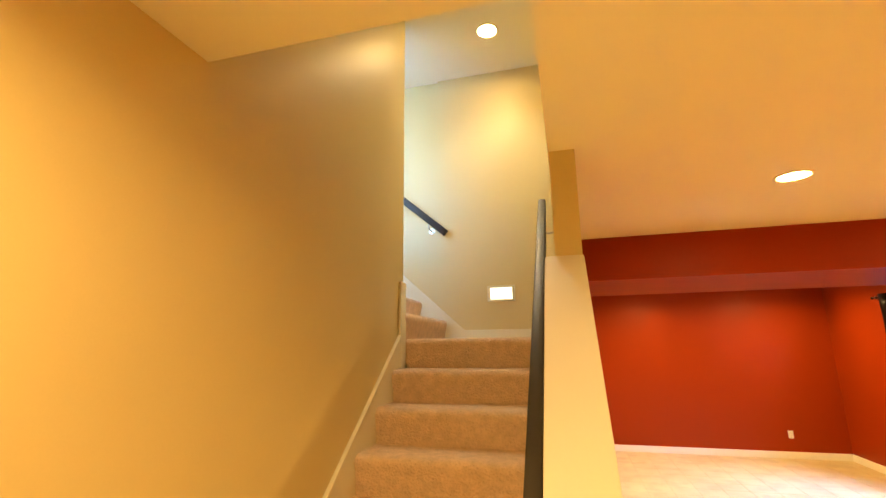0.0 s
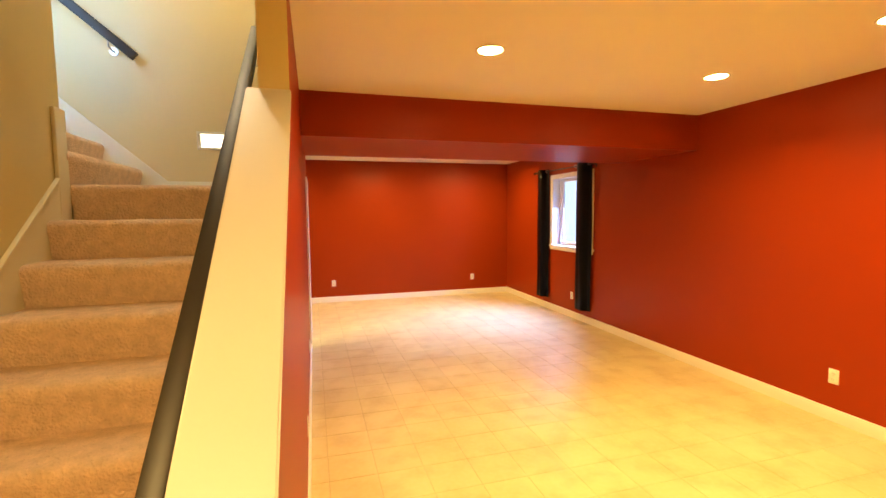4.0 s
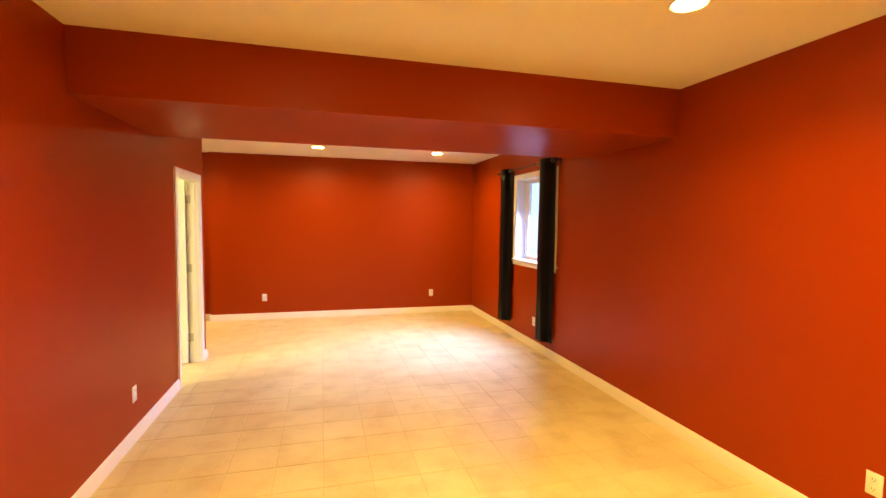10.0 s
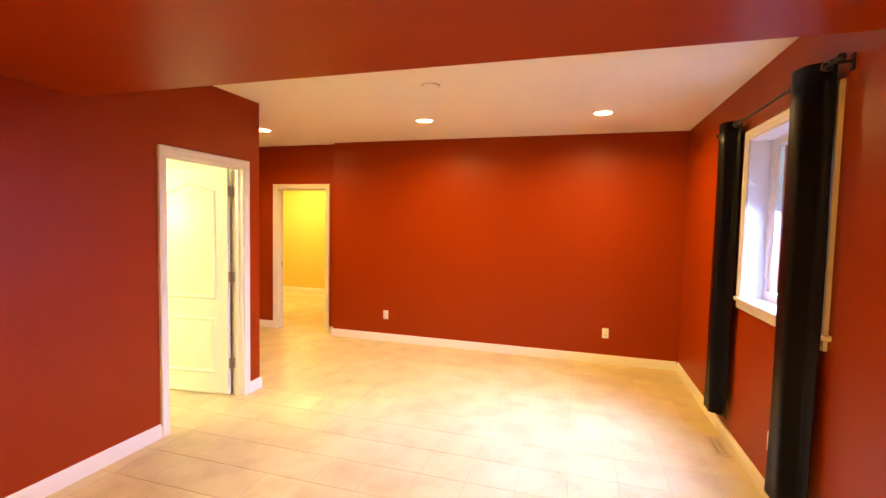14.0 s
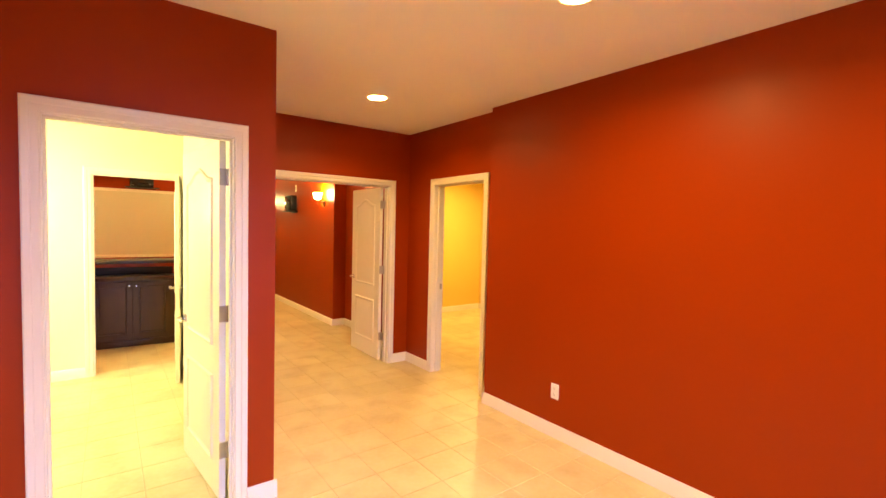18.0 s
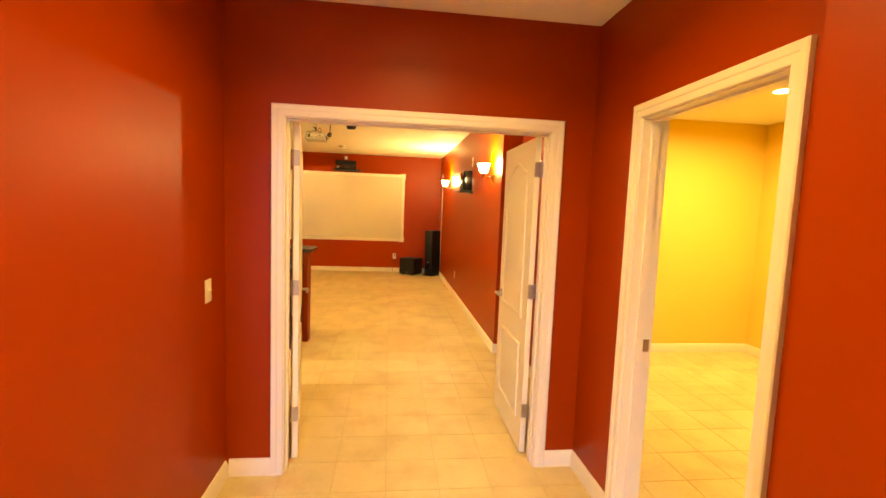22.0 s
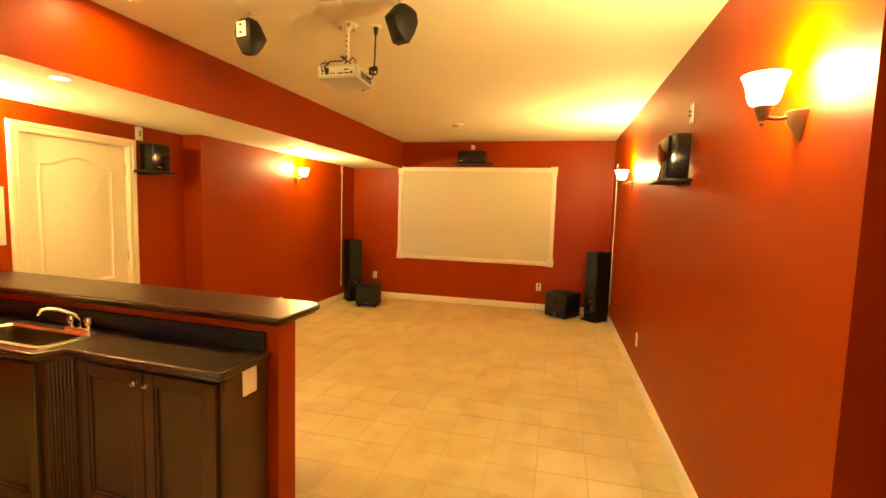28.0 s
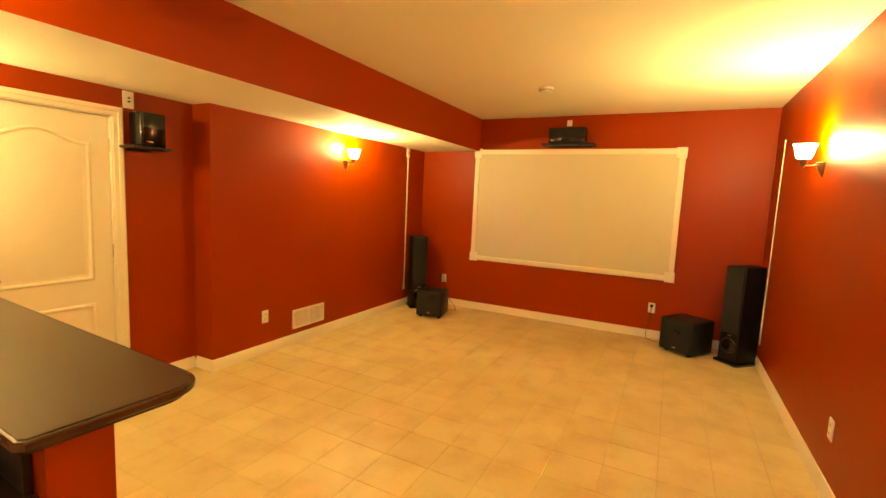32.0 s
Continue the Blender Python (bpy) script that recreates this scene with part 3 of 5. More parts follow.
for k in range(4):
    capo.faces.new((sides[0][k], sides[0][(k + 1) % 4], sides[1][(k + 1) % 4], sides[1][k]))
capo.faces.new(sides[0])
capo.faces.new(sides[1][::-1])
bmesh.ops.bevel(capo, geom=capo.edges[:], offset=0.004, segments=2, affect="EDGES")
tagged(make("half_wall_cap", capo, CAPP), "smooth cream painted cap on the half wall", "trim", kind="structure")


def handrail(p0, p1, wall_axis, wall_at, spots, label):
    """A black rectangular rail with rounded edges and brackets to its wall."""
    rail = thing("handrail", label, "handrail")
    d = Vector(p1) - Vector(p0)
    bm = box_bm(0, d.length, -0.022, 0.022, -0.030, 0.030, 0.006, 2)
    m = Matrix.Translation(p0) @ d.to_track_quat("X", "Z").to_matrix().to_4x4()
    part("rail", moved(bm, m), RAILM, rail, "glossy black wooden rail")
    for u in spots:
        p = Vector(p0) + d * u + Vector((0, 0, -0.03))
        w = p.copy()
        if wall_axis == "x":
            w.x = wall_at
        else:
            w.y = wall_at
        w.z -= 0.05
        n = (w - p)
        n.z = 0
        n.normalize()
        part("bracket", joined(tube_bm([p, p + Vector((0, 0, -0.045)), (p + w) / 2 + Vector((0, 0, -0.03)), w], 0.006), cyl_bm(w, w - n * 0.008, 0.028)), STEEL, rail, "nickel rail bracket")
    base_at(rail, *p0)
    return rail


handrail((-0.184, 0.13, 1.06), (-0.184, 2.14, 1.06 + 2.01 * 0.77), "x", -0.116, (0.12, 0.5, 0.9), "black wooden handrail beside the sloped half wall")
handrail((-1.068, 3.165, 2.738), (-2.35, 3.165, 2.738 + 1.282 * 0.86), "y", 3.264, (0.12, 0.6), "black wooden handrail on the landing wall")

# ---- lamps in the ceilings ----
CANRING = [(0.094, 0.0), (0.094, -0.004), (0.088, -0.0065), (0.078, -0.005), (0.072, 0.0)]


def recessed_light(x, y, z, power, colour=WARM, lit=LIT, size=0.13, spread=138, scale=1.0):
    can = thing("recessed_light", "round recessed ceiling light, switched on, white trim ring", "ceiling light", "recessed ceiling lights")
    part("trim_ring", lathe_bm(CANRING), TRIM, can)
    part("lens", lathe_bm([(0.0, -0.003), (0.03, -0.0032), (0.055, -0.0026), (0.0735, -0.0012)]), lit, can, "glowing lens")
    can.location = (x, y, z)
    can.scale = (scale, scale, 1.0)
    lamp("ceiling_lamp", "AREA", pose(x, y, z - 0.012), power, colour, size * scale, spread=spread)
    return can


for x, y in ((1.141, 2.14), (2.96, 2.22), (1.141, 1.16), (3.0, 1.17), (3.05, 0.14)):
    recessed_light(x, y, ZC, P_CAN)
recessed_light(-0.45, -0.75, ZC, P_FOYER, spread=160)
for x, y in ((1.264, 7.095), (3.005, 7.125)):
    recessed_light(x, y, ZC, P_CAN * 1.3, WARM, spread=160)
recessed_light(-0.775, 7.185, ZC, P_CAN, WARM, spread=150)
for x, y in ((-4.44, 5.25), (-4.43, 5.66)):
    recessed_light(x, y, ZC, P_CAN * 0.35, WARM, spread=172, scale=0.55)
for x, y in ((-4.38, 4.86), (-4.4, 4.42)):
    recessed_light(x, y, 2.215, P_CAN * 0.2, WARM, spread=174, scale=0.55)
recessed_light(-0.56, 2.66, ZU, P_STAIR, (1.0, 0.82, 0.58), spread=112)
recessed_light(-2.78, 10.23, ZC, P_YEL, (1.0, 0.66, 0.25), spread=168)
# unseen fill without a fitting, added to brighten the bathroom
lamp("bath_fill", "AREA", pose(-1.7, 4.6, ZC - 0.012), P_BATH * 0.35, BATHC, 0.2)

# ---- window, curtains ----
win = thing("window_1", "white framed basement window, bright with daylight", "window", kind="structure")
part("casing", casing_bm("x", 3.935, -1, WY0, WY1, WZ1, WZ0), TRIM, win)
part("sill", box_bm(3.9, 4.05, WY0 - 0.09, WY1 + 0.09, WZ0 - 0.022, WZ0 + 0.004, 0.006), TRIM, win, "white window sill")
part("apron", box_bm(3.918, 3.936, WY0 - 0.06, WY1 + 0.06, WZ0 - 0.075, WZ0 - 0.022, 0.004), TRIM, win)
part("reveal", joined(box_bm(3.933, 4.13, WY0, WY0 + 0.012, WZ0, WZ1), box_bm(3.933, 4.13, WY1 - 0.012, WY1, WZ0, WZ1), box_bm(3.933, 4.13, WY0 + 0.012, WY1 - 0.012, WZ1 - 0.012, WZ1), box_bm(4.05, 4.13, WY0 + 0.012, WY1 - 0.012, WZ0, WZ0 + 0.012)), WINWHITE, win)
ya, yb, za, zb = WY0 + 0.012, WY1 - 0.012, WZ0 + 0.012, WZ1 - 0.012
part("window_frame", joined(box_bm(4.055, 4.115, ya, ya + 0.05, za, zb, 0.004), box_bm(4.055, 4.115, yb - 0.05, yb, za, zb, 0.004), box_bm(4.055, 4.115, ya + 0.05, yb - 0.05, za, za + 0.05, 0.004), box_bm(4.055, 4.115, ya + 0.05, yb - 0.05, zb - 0.05, zb, 0.004)), WINWHITE, win)
ym = (ya + yb) / 2
part("sash", joined(box_bm(4.067, 4.105, ym - 0.025, ym + 0.025, za + 0.05, zb - 0.05, 0.004), box_bm(4.067, 4.105, yb - 0.09, yb - 0.05, za + 0.05, zb - 0.05, 0.004), box_bm(4.067, 4.105, ya + 0.05, ya + 0.09, za + 0.05, zb - 0.05, 0.004)), WINWHITE, win)
pane = part("pane", box_bm(4.085, 4.089, ya + 0.05, ym - 0.025, za + 0.05, zb - 0.05), GLASS, win)
pane.visible_shadow = False
pane = part("pane", box_bm(4.085, 4.089, ym + 0.025, yb - 0.05, za + 0.05, zb - 0.05), GLASS, win)
pane.visible_shadow = False
base_at(win, 3.9, (WY0 + WY1) / 2, WZ0)
whole("backdrop", box_bm(4.9, 4.92, 3.4, 8.0, 0.2, 3.4), DAYLIT, "pale overcast daylight outside the window", "backdrop", kind="structure")
lamp("window_daylight", "AREA", pose(4.13, (WY0 + WY1) / 2, (WZ0 + WZ1) / 2, 0, 47, 0), P_WINDOW, (0.31, 0.40, 1.0), 1.0, size_y=0.95, spread=102)
whole("backdrop", box_bm(-2.9, -1.24, 1.5, 1.52, 2.3, 4.6), DAYLIT, "pale daylight outside the stair window", "backdrop", kind="structure")
lamp("stair_daylight", "AREA", pose(-1.87, 2.1, 3.42, 90, 0, 180), 48.0, (0.38, 0.58, 1.0), 0.95, spread=120, size_y=1.35)



def curtain(y0, y1, label):
    """A narrow gathered curtain with deep folds, hung from a rod by eyelets."""
    cur = thing("curtain", label, "curtain", "black curtains")
    bm = bmesh.new()
    n, rows, rnd = 72, 14, random.Random(int(y0 * 100))
    grid = []
    for r in range(rows + 1):
        z = 2.36 - (2.36 - 0.20) * r / rows
        row = []
        for k in range(n + 1):
            u = k / n
            a = 2 * math.pi * u
            amp = 0.041 + 0.004 * math.sin(15 * u + r * 0.25) + 0.001 * rnd.random()
            row.append(bm.verts.new((3.856 + amp * math.tanh(2.2 * math.cos(a)), y0 + (y1 - y0) * (u + 0.012 * math.sin(2 * a)) + 0.006 * math.sin(r * 0.7 + 5 * u), z)))
        grid.append(row)
    for r in range(rows):
        for k in range(n):
            bm.faces.new((grid[r][k], grid[r][k + 1], grid[r + 1][k + 1], grid[r + 1][k]))
    ob = part("cloth", bm, CLOTH, cur, "heavy black folded cloth")
    sol = ob.modifiers.new("thick", "SOLIDIFY")
    sol.thickness = 0.003
    for k in range(4):
        u = (0.5 + 1.5 * k) / 5
        y = y0 + (y1 - y0) * u
        ring = lathe_bm([(0.017, -0.002), (0.024, -0.002), (0.024, 0.002), (0.017, 0.002), (0.017, -0.002)], 16)
        part("eyelet", moved(ring, pose(3.872, y, 2.325, 90, 0, 0)), STEEL, cur, "metal eyelet")
    base_at(cur, 3.872, (y0 + y1) / 2, 0.215)


curtain(6.31, 6.69, "narrow black gathered curtain hanging beside the window")
curtain(5.10, 5.49, "black gathered curtain half over the window")
rod = thing("curtain_rod", "thin black metal curtain rod above the window", "curtain rod")
part("rod", cyl_bm((3.872, 5.02, 2.325), (3.872, 6.78, 2.325), 0.008), RAILM, rod)
for y in (5.02, 6.78):
    part("finial", lathe_bm([(0.0, -0.02), (0.014, -0.012), (0.018, 0.0), (0.014, 0.012), (0.0, 0.02)], 14, (3.872, y, 2.325)), RAILM, rod)
for y in (5.06, 6.73):
    part("bracket", joined(box_bm(3.872, 3.934, y - 0.006, y + 0.006, 2.312, 2.322), box_bm(3.928, 3.936, y - 0.012, y + 0.012, 2.28, 2.35)), RAILM, rod)
base_at(rod, 3.872, 5.85, 2.325)


# ---- floor registers ----

def floor_register(y, label):
    """A cream stamped floor register beside the wall, two rows of slots over a brown damper."""
    ob = thing("floor_register", label, "vent", "floor registers")
    x0, x1, h = 3.795, 3.905, 0.15
    part("damper", box_bm(x0 + 0.012, x1 - 0.012, y - h + 0.015, y + h - 0.015, 0.0002, 0.0014), material("brown damper", (0.16, 0.09, 0.04), rough=0.6, bump=0), ob, "brown damper blades under the slots")
    rails = [box_bm(x0, x0 + 0.020, y - h, y + h, 0.0, 0.005, 0.002, 1), box_bm(x1 - 0.020, x1, y - h, y + h, 0.0, 0.005, 0.002, 1), box_bm(x0 + 0.020, x1 - 0.020, y - h, y - h + 0.025, 0.0, 0.005), box_bm(x0 + 0.020, x1 - 0.020, y + h - 0.025, y + h, 0.0, 0.005),
             box_bm((x0 + x1) / 2 - 0.004, (x0 + x1) / 2 + 0.004, y - h + 0.025, y + h - 0.025, 0.0, 0.005)]
    part("frame", joined(*rails), material("cream register paint", (0.55, 0.47, 0.31), rough=0.45, vary=0.05, bump=0.02, depth=0.001), ob)
    for k in range(15):
        yy = y - h + 0.034 + k * 0.0166
        part("slat", box_bm(x0 + 0.020, x1 - 0.020, yy - 0.0038, yy + 0.0038, 0.001, 0.0044), bpy.data.materials["cream register paint"], ob)
    base_at(ob, (x0 + x1) / 2, y, 0.0)


floor_register(6.29, "cream metal floor register with brown slots beside the wall")
floor_register(5.31, "cream metal floor register with brown slots under the curtain")


# ---- small wall plates ----
def wall_plate(kind, axis, plane, sign, a, z, label, w=0.072, h=0.116, category="outlet"):
    """An ivory plate with an outlet, a switch or jacks; built flat in x-z, facing -y, then turned to its wall."""
    ob = thing({"outlet": "outlet", "switch": "light_switch", "jack": "speaker_jack", "blank": "wall_plate"}[kind], label, category, "wall plates")
    part("plate", box_bm(-w / 2, w / 2, -0.006, 0.0, -h / 2, h / 2, 0.0025), PLATE, ob)
    if kind == "outlet":
        for dz in (-0.024, 0.024):
            face = part("socket", joined(moved(cyl_bm((0, -0.0065, 0), (0, -0.0085, 0), 0.0165, n=20), Matrix.Translation((0, 0, dz)))), PLATE, ob)
            part("slots", joined(box_bm(-0.008, -0.0055, -0.0092, -0.0083, dz - 0.003, dz + 0.007), box_bm(0.0055, 0.008, -0.0092, -0.0083, dz - 0.003, dz + 0.006), box_bm(-0.002, 0.002, -0.0092, -0.0083, dz - 0.011, dz - 0.007)), DARKHOLE, face)
    elif kind == "switch":
        for dx in ((0,) if w < 0.1 else (-0.023, 0.023)):
            part("toggle", joined(box_bm(dx - 0.006, dx + 0.006, -0.0075, -0.0055, -0.013, 0.013), box_bm(dx - 0.0045, dx + 0.0045, -0.018, -0.006, 0.0, 0.010, 0.001)), PLATE, ob)
    elif kind == "jack":
        for dz in (-0.012, 0.012):
            part("jack", cyl_bm((0, -0.006, dz), (0, -0.02, dz), 0.006, n=12), BLACKP, ob)
    turn = {("y", -1): 0, ("y", 1): 180, ("x", 1): 90, ("x", -1): -90}[(axis, sign)]
    ob.matrix_basis = pose(plane, a, z, 0, 0, turn) if axis == "x" else pose(a, plane, z, 0, 0, turn)
    return ob


wall_plate("outlet", "y", 8.105, -1, 0.416, 0.352, "ivory outlet on the dark red wall")
wall_plate("outlet", "y", 8.105, -1, 3.166, 0.352, "ivory outlet on the dark red wall")
wall_plate("outlet", "x", 0.0, 1, 4.08, 0.345, "ivory outlet on the dark red wall")
wall_plate("outlet", "x", 3.935, -1, 1.948, 0.352, "ivory outlet on the long red wall")
wall_plate("outlet", "x", 3.935, -1, 5.64, 0.345, "ivory outlet under the window")
wall_plate("outlet", "y", 6.145, 1, -0.84, 0.385, "ivory outlet on the hall wall")
wall_plate("switch", "y", 6.145, 1, -1.63, 1.114, "ivory light switch beside the double door", category="light switch")
wall_plate("outlet", "y", 8.228, -1, -6.835, 0.445, "ivory outlet on the red theatre wall")
wall_plate("outlet", "x", -9.465, 1, 7.237, 0.433, "ivory outlet under the projection screen")
wall_plate("outlet", "x", -9.465, 1, 4.545, 0.448, "ivory outlet above the small black subwoofer")
wall_plate("outlet", "y", 4.14, 1, -6.67, 0.425, "ivory outlet beside the wall grille")
wall_plate("jack", "y", 3.93, 1, -5.672, 2.15, "ivory speaker jack plate beside the door head", category="wall plate")
wall_plate("jack", "y", 8.228, -1, -5.55, 2.195, "ivory speaker jack plate above the black speaker", category="wall plate")
wall_plate("jack", "y", 4.14, 1, -9.03, 2.15, "ivory jack plate at the head of the wire cover", category="wall plate")
wall_plate("blank", "x", -9.465, 1, 6.145, 2.545, "small ivory plate above the centre speaker", w=0.06, h=0.07, category="wall plate")
wall_plate("blank", "y", 3.93, 1, -4.51, 1.447, "flat white wall panel beside the closed door", w=0.31, h=0.384, category="wall panel")
wall_plate("outlet", "x", -4.05, 1, 9.43, 0.42, "ivory outlet on the yellow wall")
wall_plate("outlet", "x", 0.0, 1, 2.42, 0.30, "ivory outlet on the low red wall")

# ---- stair step light ----
sl = thing("step_light", "rectangular lit step light in a white frame", "step light")
part("frame", joined(box_bm(-0.725, -0.490, 3.228, 3.24, 2.128, 2.146, 0.002), box_bm(-0.725, -0.490, 3.228, 3.24, 2.242, 2.260, 0.002), box_bm(-0.725, -0.698, 3.228, 3.24, 2.146, 2.242, 0.002), box_bm(-0.517, -0.490, 3.228, 3.24, 2.146, 2.242, 0.002)), TRIM, sl)
part("lens", box_bm(-0.698, -0.517, 3.232, 3.2395, 2.146, 2.242), STEPLIT, sl, "glowing frosted lens")
base_at(sl, -0.607, 3.24, 2.19)


# ---- smoke alarms ----
def smoke_alarm(x, y, z):
    ob = thing("smoke_alarm", "round white smoke alarm on the ceiling", "smoke alarm", "smoke alarms")
    part("base", lathe_bm([(0.0, 0.0), (0.070, 0.0), (0.070, -0.010), (0.064, -0.014)], 30), PLATE, ob)
    part("cover", lathe_bm([(0.060, -0.012), (0.058, -0.030), (0.046, -0.038), (0.02, -0.040), (0.0, -0.040)], 30), PLATE, ob)
    part("vents", joined(*[moved(box_bm(0.0575, 0.061, -0.006, 0.006, -0.028, -0.016), pose(0, 0, 0, 0, 0, 24 * k)) for k in range(15)]), DARKHOLE, ob)
    ob.location = (x, y, z)
    return ob


smoke_alarm(-8.08, 6.21, ZC)
smoke_alarm(1.70, 5.97, ZC).scale = (1.15, 1.15, 0.3)


# ---- sconces ----
def sconce(x, wall_y, sign, z, power, label):
    """A bell-shaped frosted uplight on a bronze arm; sign is the way out of the wall."""
    ob = thing("wall_sconce", label, "wall lamp", "wall sconces")
    part("wall_plate", lathe_bm([(0.0, -0.085), (0.012, -0.075), (0.024, -0.05), (0.040, -0.015), (0.046, 0.012), (0.040, 0.016), (0.0, 0.016)], 24), BRONZE, ob, "bronze half-cone wall plate")
    part("arm", tube_bm([(0, 0.03, 0.0), (0, 0.06, -0.008), (0, 0.09, -0.006), (0, 0.112, -0.002), (0, 0.112, 0.02)], 0.007), BRONZE, ob)
    part("cup", lathe_bm([(0.0, -0.034), (0.007, -0.03), (0.009, -0.022), (0.006, -0.016), (0.014, -0.008), (0.022, 0.012), (0.029, 0.03), (0.027, 0.038)], 20, (0, 0.112, 0.0)), BRONZE, ob)
    part("shade", lathe_bm([(0.024, 0.036), (0.038, 0.042), (0.047, 0.060), (0.051, 0.085), (0.056, 0.110), (0.068, 0.132), (0.066, 0.132), (0.054, 0.111), (0.048, 0.086), (0.044, 0.062), (0.035, 0.045)], 28, (0, 0.112, 0.0)), LITSHADE, ob, "glowing frosted glass bell shade")
    ob.matrix_basis = pose(x, wall_y, z, 0, 0, 0 if sign > 0 else 180)
    lamp("sconce_lamp", "POINT", pose(x, wall_y + sign * 0.112, z + 0.135), power, (1.0, 0.68, 0.26), 0.035)


sconce(-4.24, 8.228, -1, 1.915, P_SCONCE * 0.88, "bronze wall sconce with a glowing bell shade near the door")
sconce(-7.69, 8.228, -1, 1.915, P_SCONCE, "bronze wall sconce with a glowing bell shade")
sconce(-7.75, 4.14, 1, 1.915, P_SCONCE, "bronze wall sconce with a glowing bell shade under the soffit")
sconce(-4.334, 3.93, 1, 1.915, P_SCONCE * 0.75, "bronze wall sconce with a glowing bell shade behind the bar")

# ---- projection screen ----
scr = thing("projection_screen", "cream projection screen in a white frame with corner blocks", "screen")
part("canvas", box_bm(-9.463, -9.455, 4.98, 7.39, 0.80, 2.20), SCREEN, scr, "plain cream screen cloth")
for y0, y1, z0, z1 in ((4.945, 5.005, 0.86, 2.15), (7.365, 7.425, 0.86, 2.15), (5.03, 7.34, 0.765, 0.825), (5.03, 7.34, 2.175, 2.235)):
    part("rail", box_bm(-9.464, -9.438, y0, y1, z0, z1, 0.003), TRIM, scr)
for y in (4.985, 7.385):
    for z in (0.81, 2.19):
        part("corner_block", box_bm(-9.464, -9.432, y - 0.052, y + 0.052, z - 0.058, z + 0.058, 0.004), TRIM, scr)
base_at(scr, -9.46, 6.19, 0.76)


# ---- loudspeakers ----
def shelf(name, m, w, d, label):
    ob = thing(name, label, "shelf")
    part("board", box_bm(-w / 2, w / 2, 0.0, d, -0.018, 0.0, 0.004), BLACKW, ob)
    part("rail", box_bm(-w / 2 + 0.05, w / 2 - 0.05, 0.0, 0.014, -0.034, -0.018, 0.003), BLACKW, ob)
    ob.matrix_basis = m


def box_speaker(m, w, d, h, label):
    """A glossy black bookshelf speaker with a cloth grille and a name badge bar; stands on z = 0 with its back at y = 0.01."""
    ob = thing("loudspeaker", label, "speaker", "surround speakers")
    part("body", box_bm(-w / 2, w / 2, 0.012, d, 0.001, h, 0.012, 3), BLACKP, ob)
    part("grille", box_bm(-w / 2 + 0.012, w / 2 - 0.012, d, d + 0.012, 0.015, h - 0.012, 0.006), BLACKP, ob, "black front grille")
    part("badge", box_bm(w / 2 - 0.075, w / 2 - 0.03, d + 0.012, d + 0.0135, 0.03, 0.037), STEEL, ob)
    ob.matrix_basis = m


shelf("wall_shelf", pose(-9.465, 6.17, 2.288, 0, 0, -90), 0.62, 0.20, "black wall shelf under the centre speaker")
box_speaker(pose(-9.465, 6.155, 2.288, 0, 0, -90), 0.43, 0.17, 0.185, "black centre speaker on a shelf above the screen")
shelf("wall_shelf", pose(-5.728, 3.93, 1.835, 0, 0, 0), 0.26, 0.19, "black wall shelf beside the closed door")
box_speaker(pose(-5.752, 3.93, 1.835, 0, 0, 0), 0.175, 0.155, 0.235, "glossy black surround speaker on a wall shelf")
shelf("wall_shelf", pose(-5.62, 8.228, 1.80, 0, 0, 180), 0.38, 0.17, "black wall shelf on the red wall")
box_speaker(pose(-5.62, 8.228, 1.80, 0, 0, 180), 0.30, 0.125, 0.27, "glossy black surround speaker on a wall shelf")


def tower_speaker(m, label):
    ob = thing("tower_speaker", label, "speaker", "tower speakers")
    part("plinth", box_bm(-0.125, 0.125, -0.165, 0.155, 0.0, 0.03, 0.006), BLACKP, ob)
    part("cabinet", box_bm(-0.10, 0.10, -0.145, 0.13, 0.03, 1.04, 0.008), BLACKW, ob, "black vinyl cabinet")
    part("grille", box_bm(-0.093, 0.093, 0.13, 0.146, 0.34, 1.03, 0.006), GRILLE, ob, "dark grey cloth grille")
    part("woofer", moved(lathe_bm([(0.0, 0.004), (0.03, 0.006), (0.068, 0.0), (0.075, 0.006), (0.082, 0.0)], 26), pose(0, 0.131, 0.20, -90, 0, 0)), BLACKP, ob)
    part("badge", box_bm(-0.02, 0.02, 0.1305, 0.132, 0.305, 0.318), STEEL, ob)
    ob.matrix_basis = m


def subwoofer(m, label, s=0.36):
    ob = thing("subwoofer", label, "speaker", "subwoofers")
    for dx in (-0.12, 0.12):
        for dy in (-0.12, 0.12):
            part("foot", cyl_bm((dx, dy, 0.0), (dx, dy, 0.025), 0.02, n=14), BLACKP, ob)
    part("cabinet", box_bm(-s / 2, s / 2, -s / 2, s / 2, 0.025, 0.025 + s, 0.010), BLACKW, ob, "black ash vinyl cabinet")
    part("grille", box_bm(-s / 2 + 0.012, s / 2 - 0.012, s / 2, s / 2 + 0.014, 0.037, s + 0.013, 0.008), GRILLE, ob, "dark cloth grille")
    part("port", moved(lathe_bm([(0.0, -0.002), (0.028, 0.0), (0.034, 0.004), (0.041, 0.0)], 24), pose(-0.03, s / 2 + 0.0145, 0.27, -90, 0, 0)), BLACKP, ob)
    part("badge", box_bm(-0.02, 0.02, s / 2 + 0.014, s / 2 + 0.0155, 0.07, 0.08), STEEL, ob)
    ob.matrix_basis = m


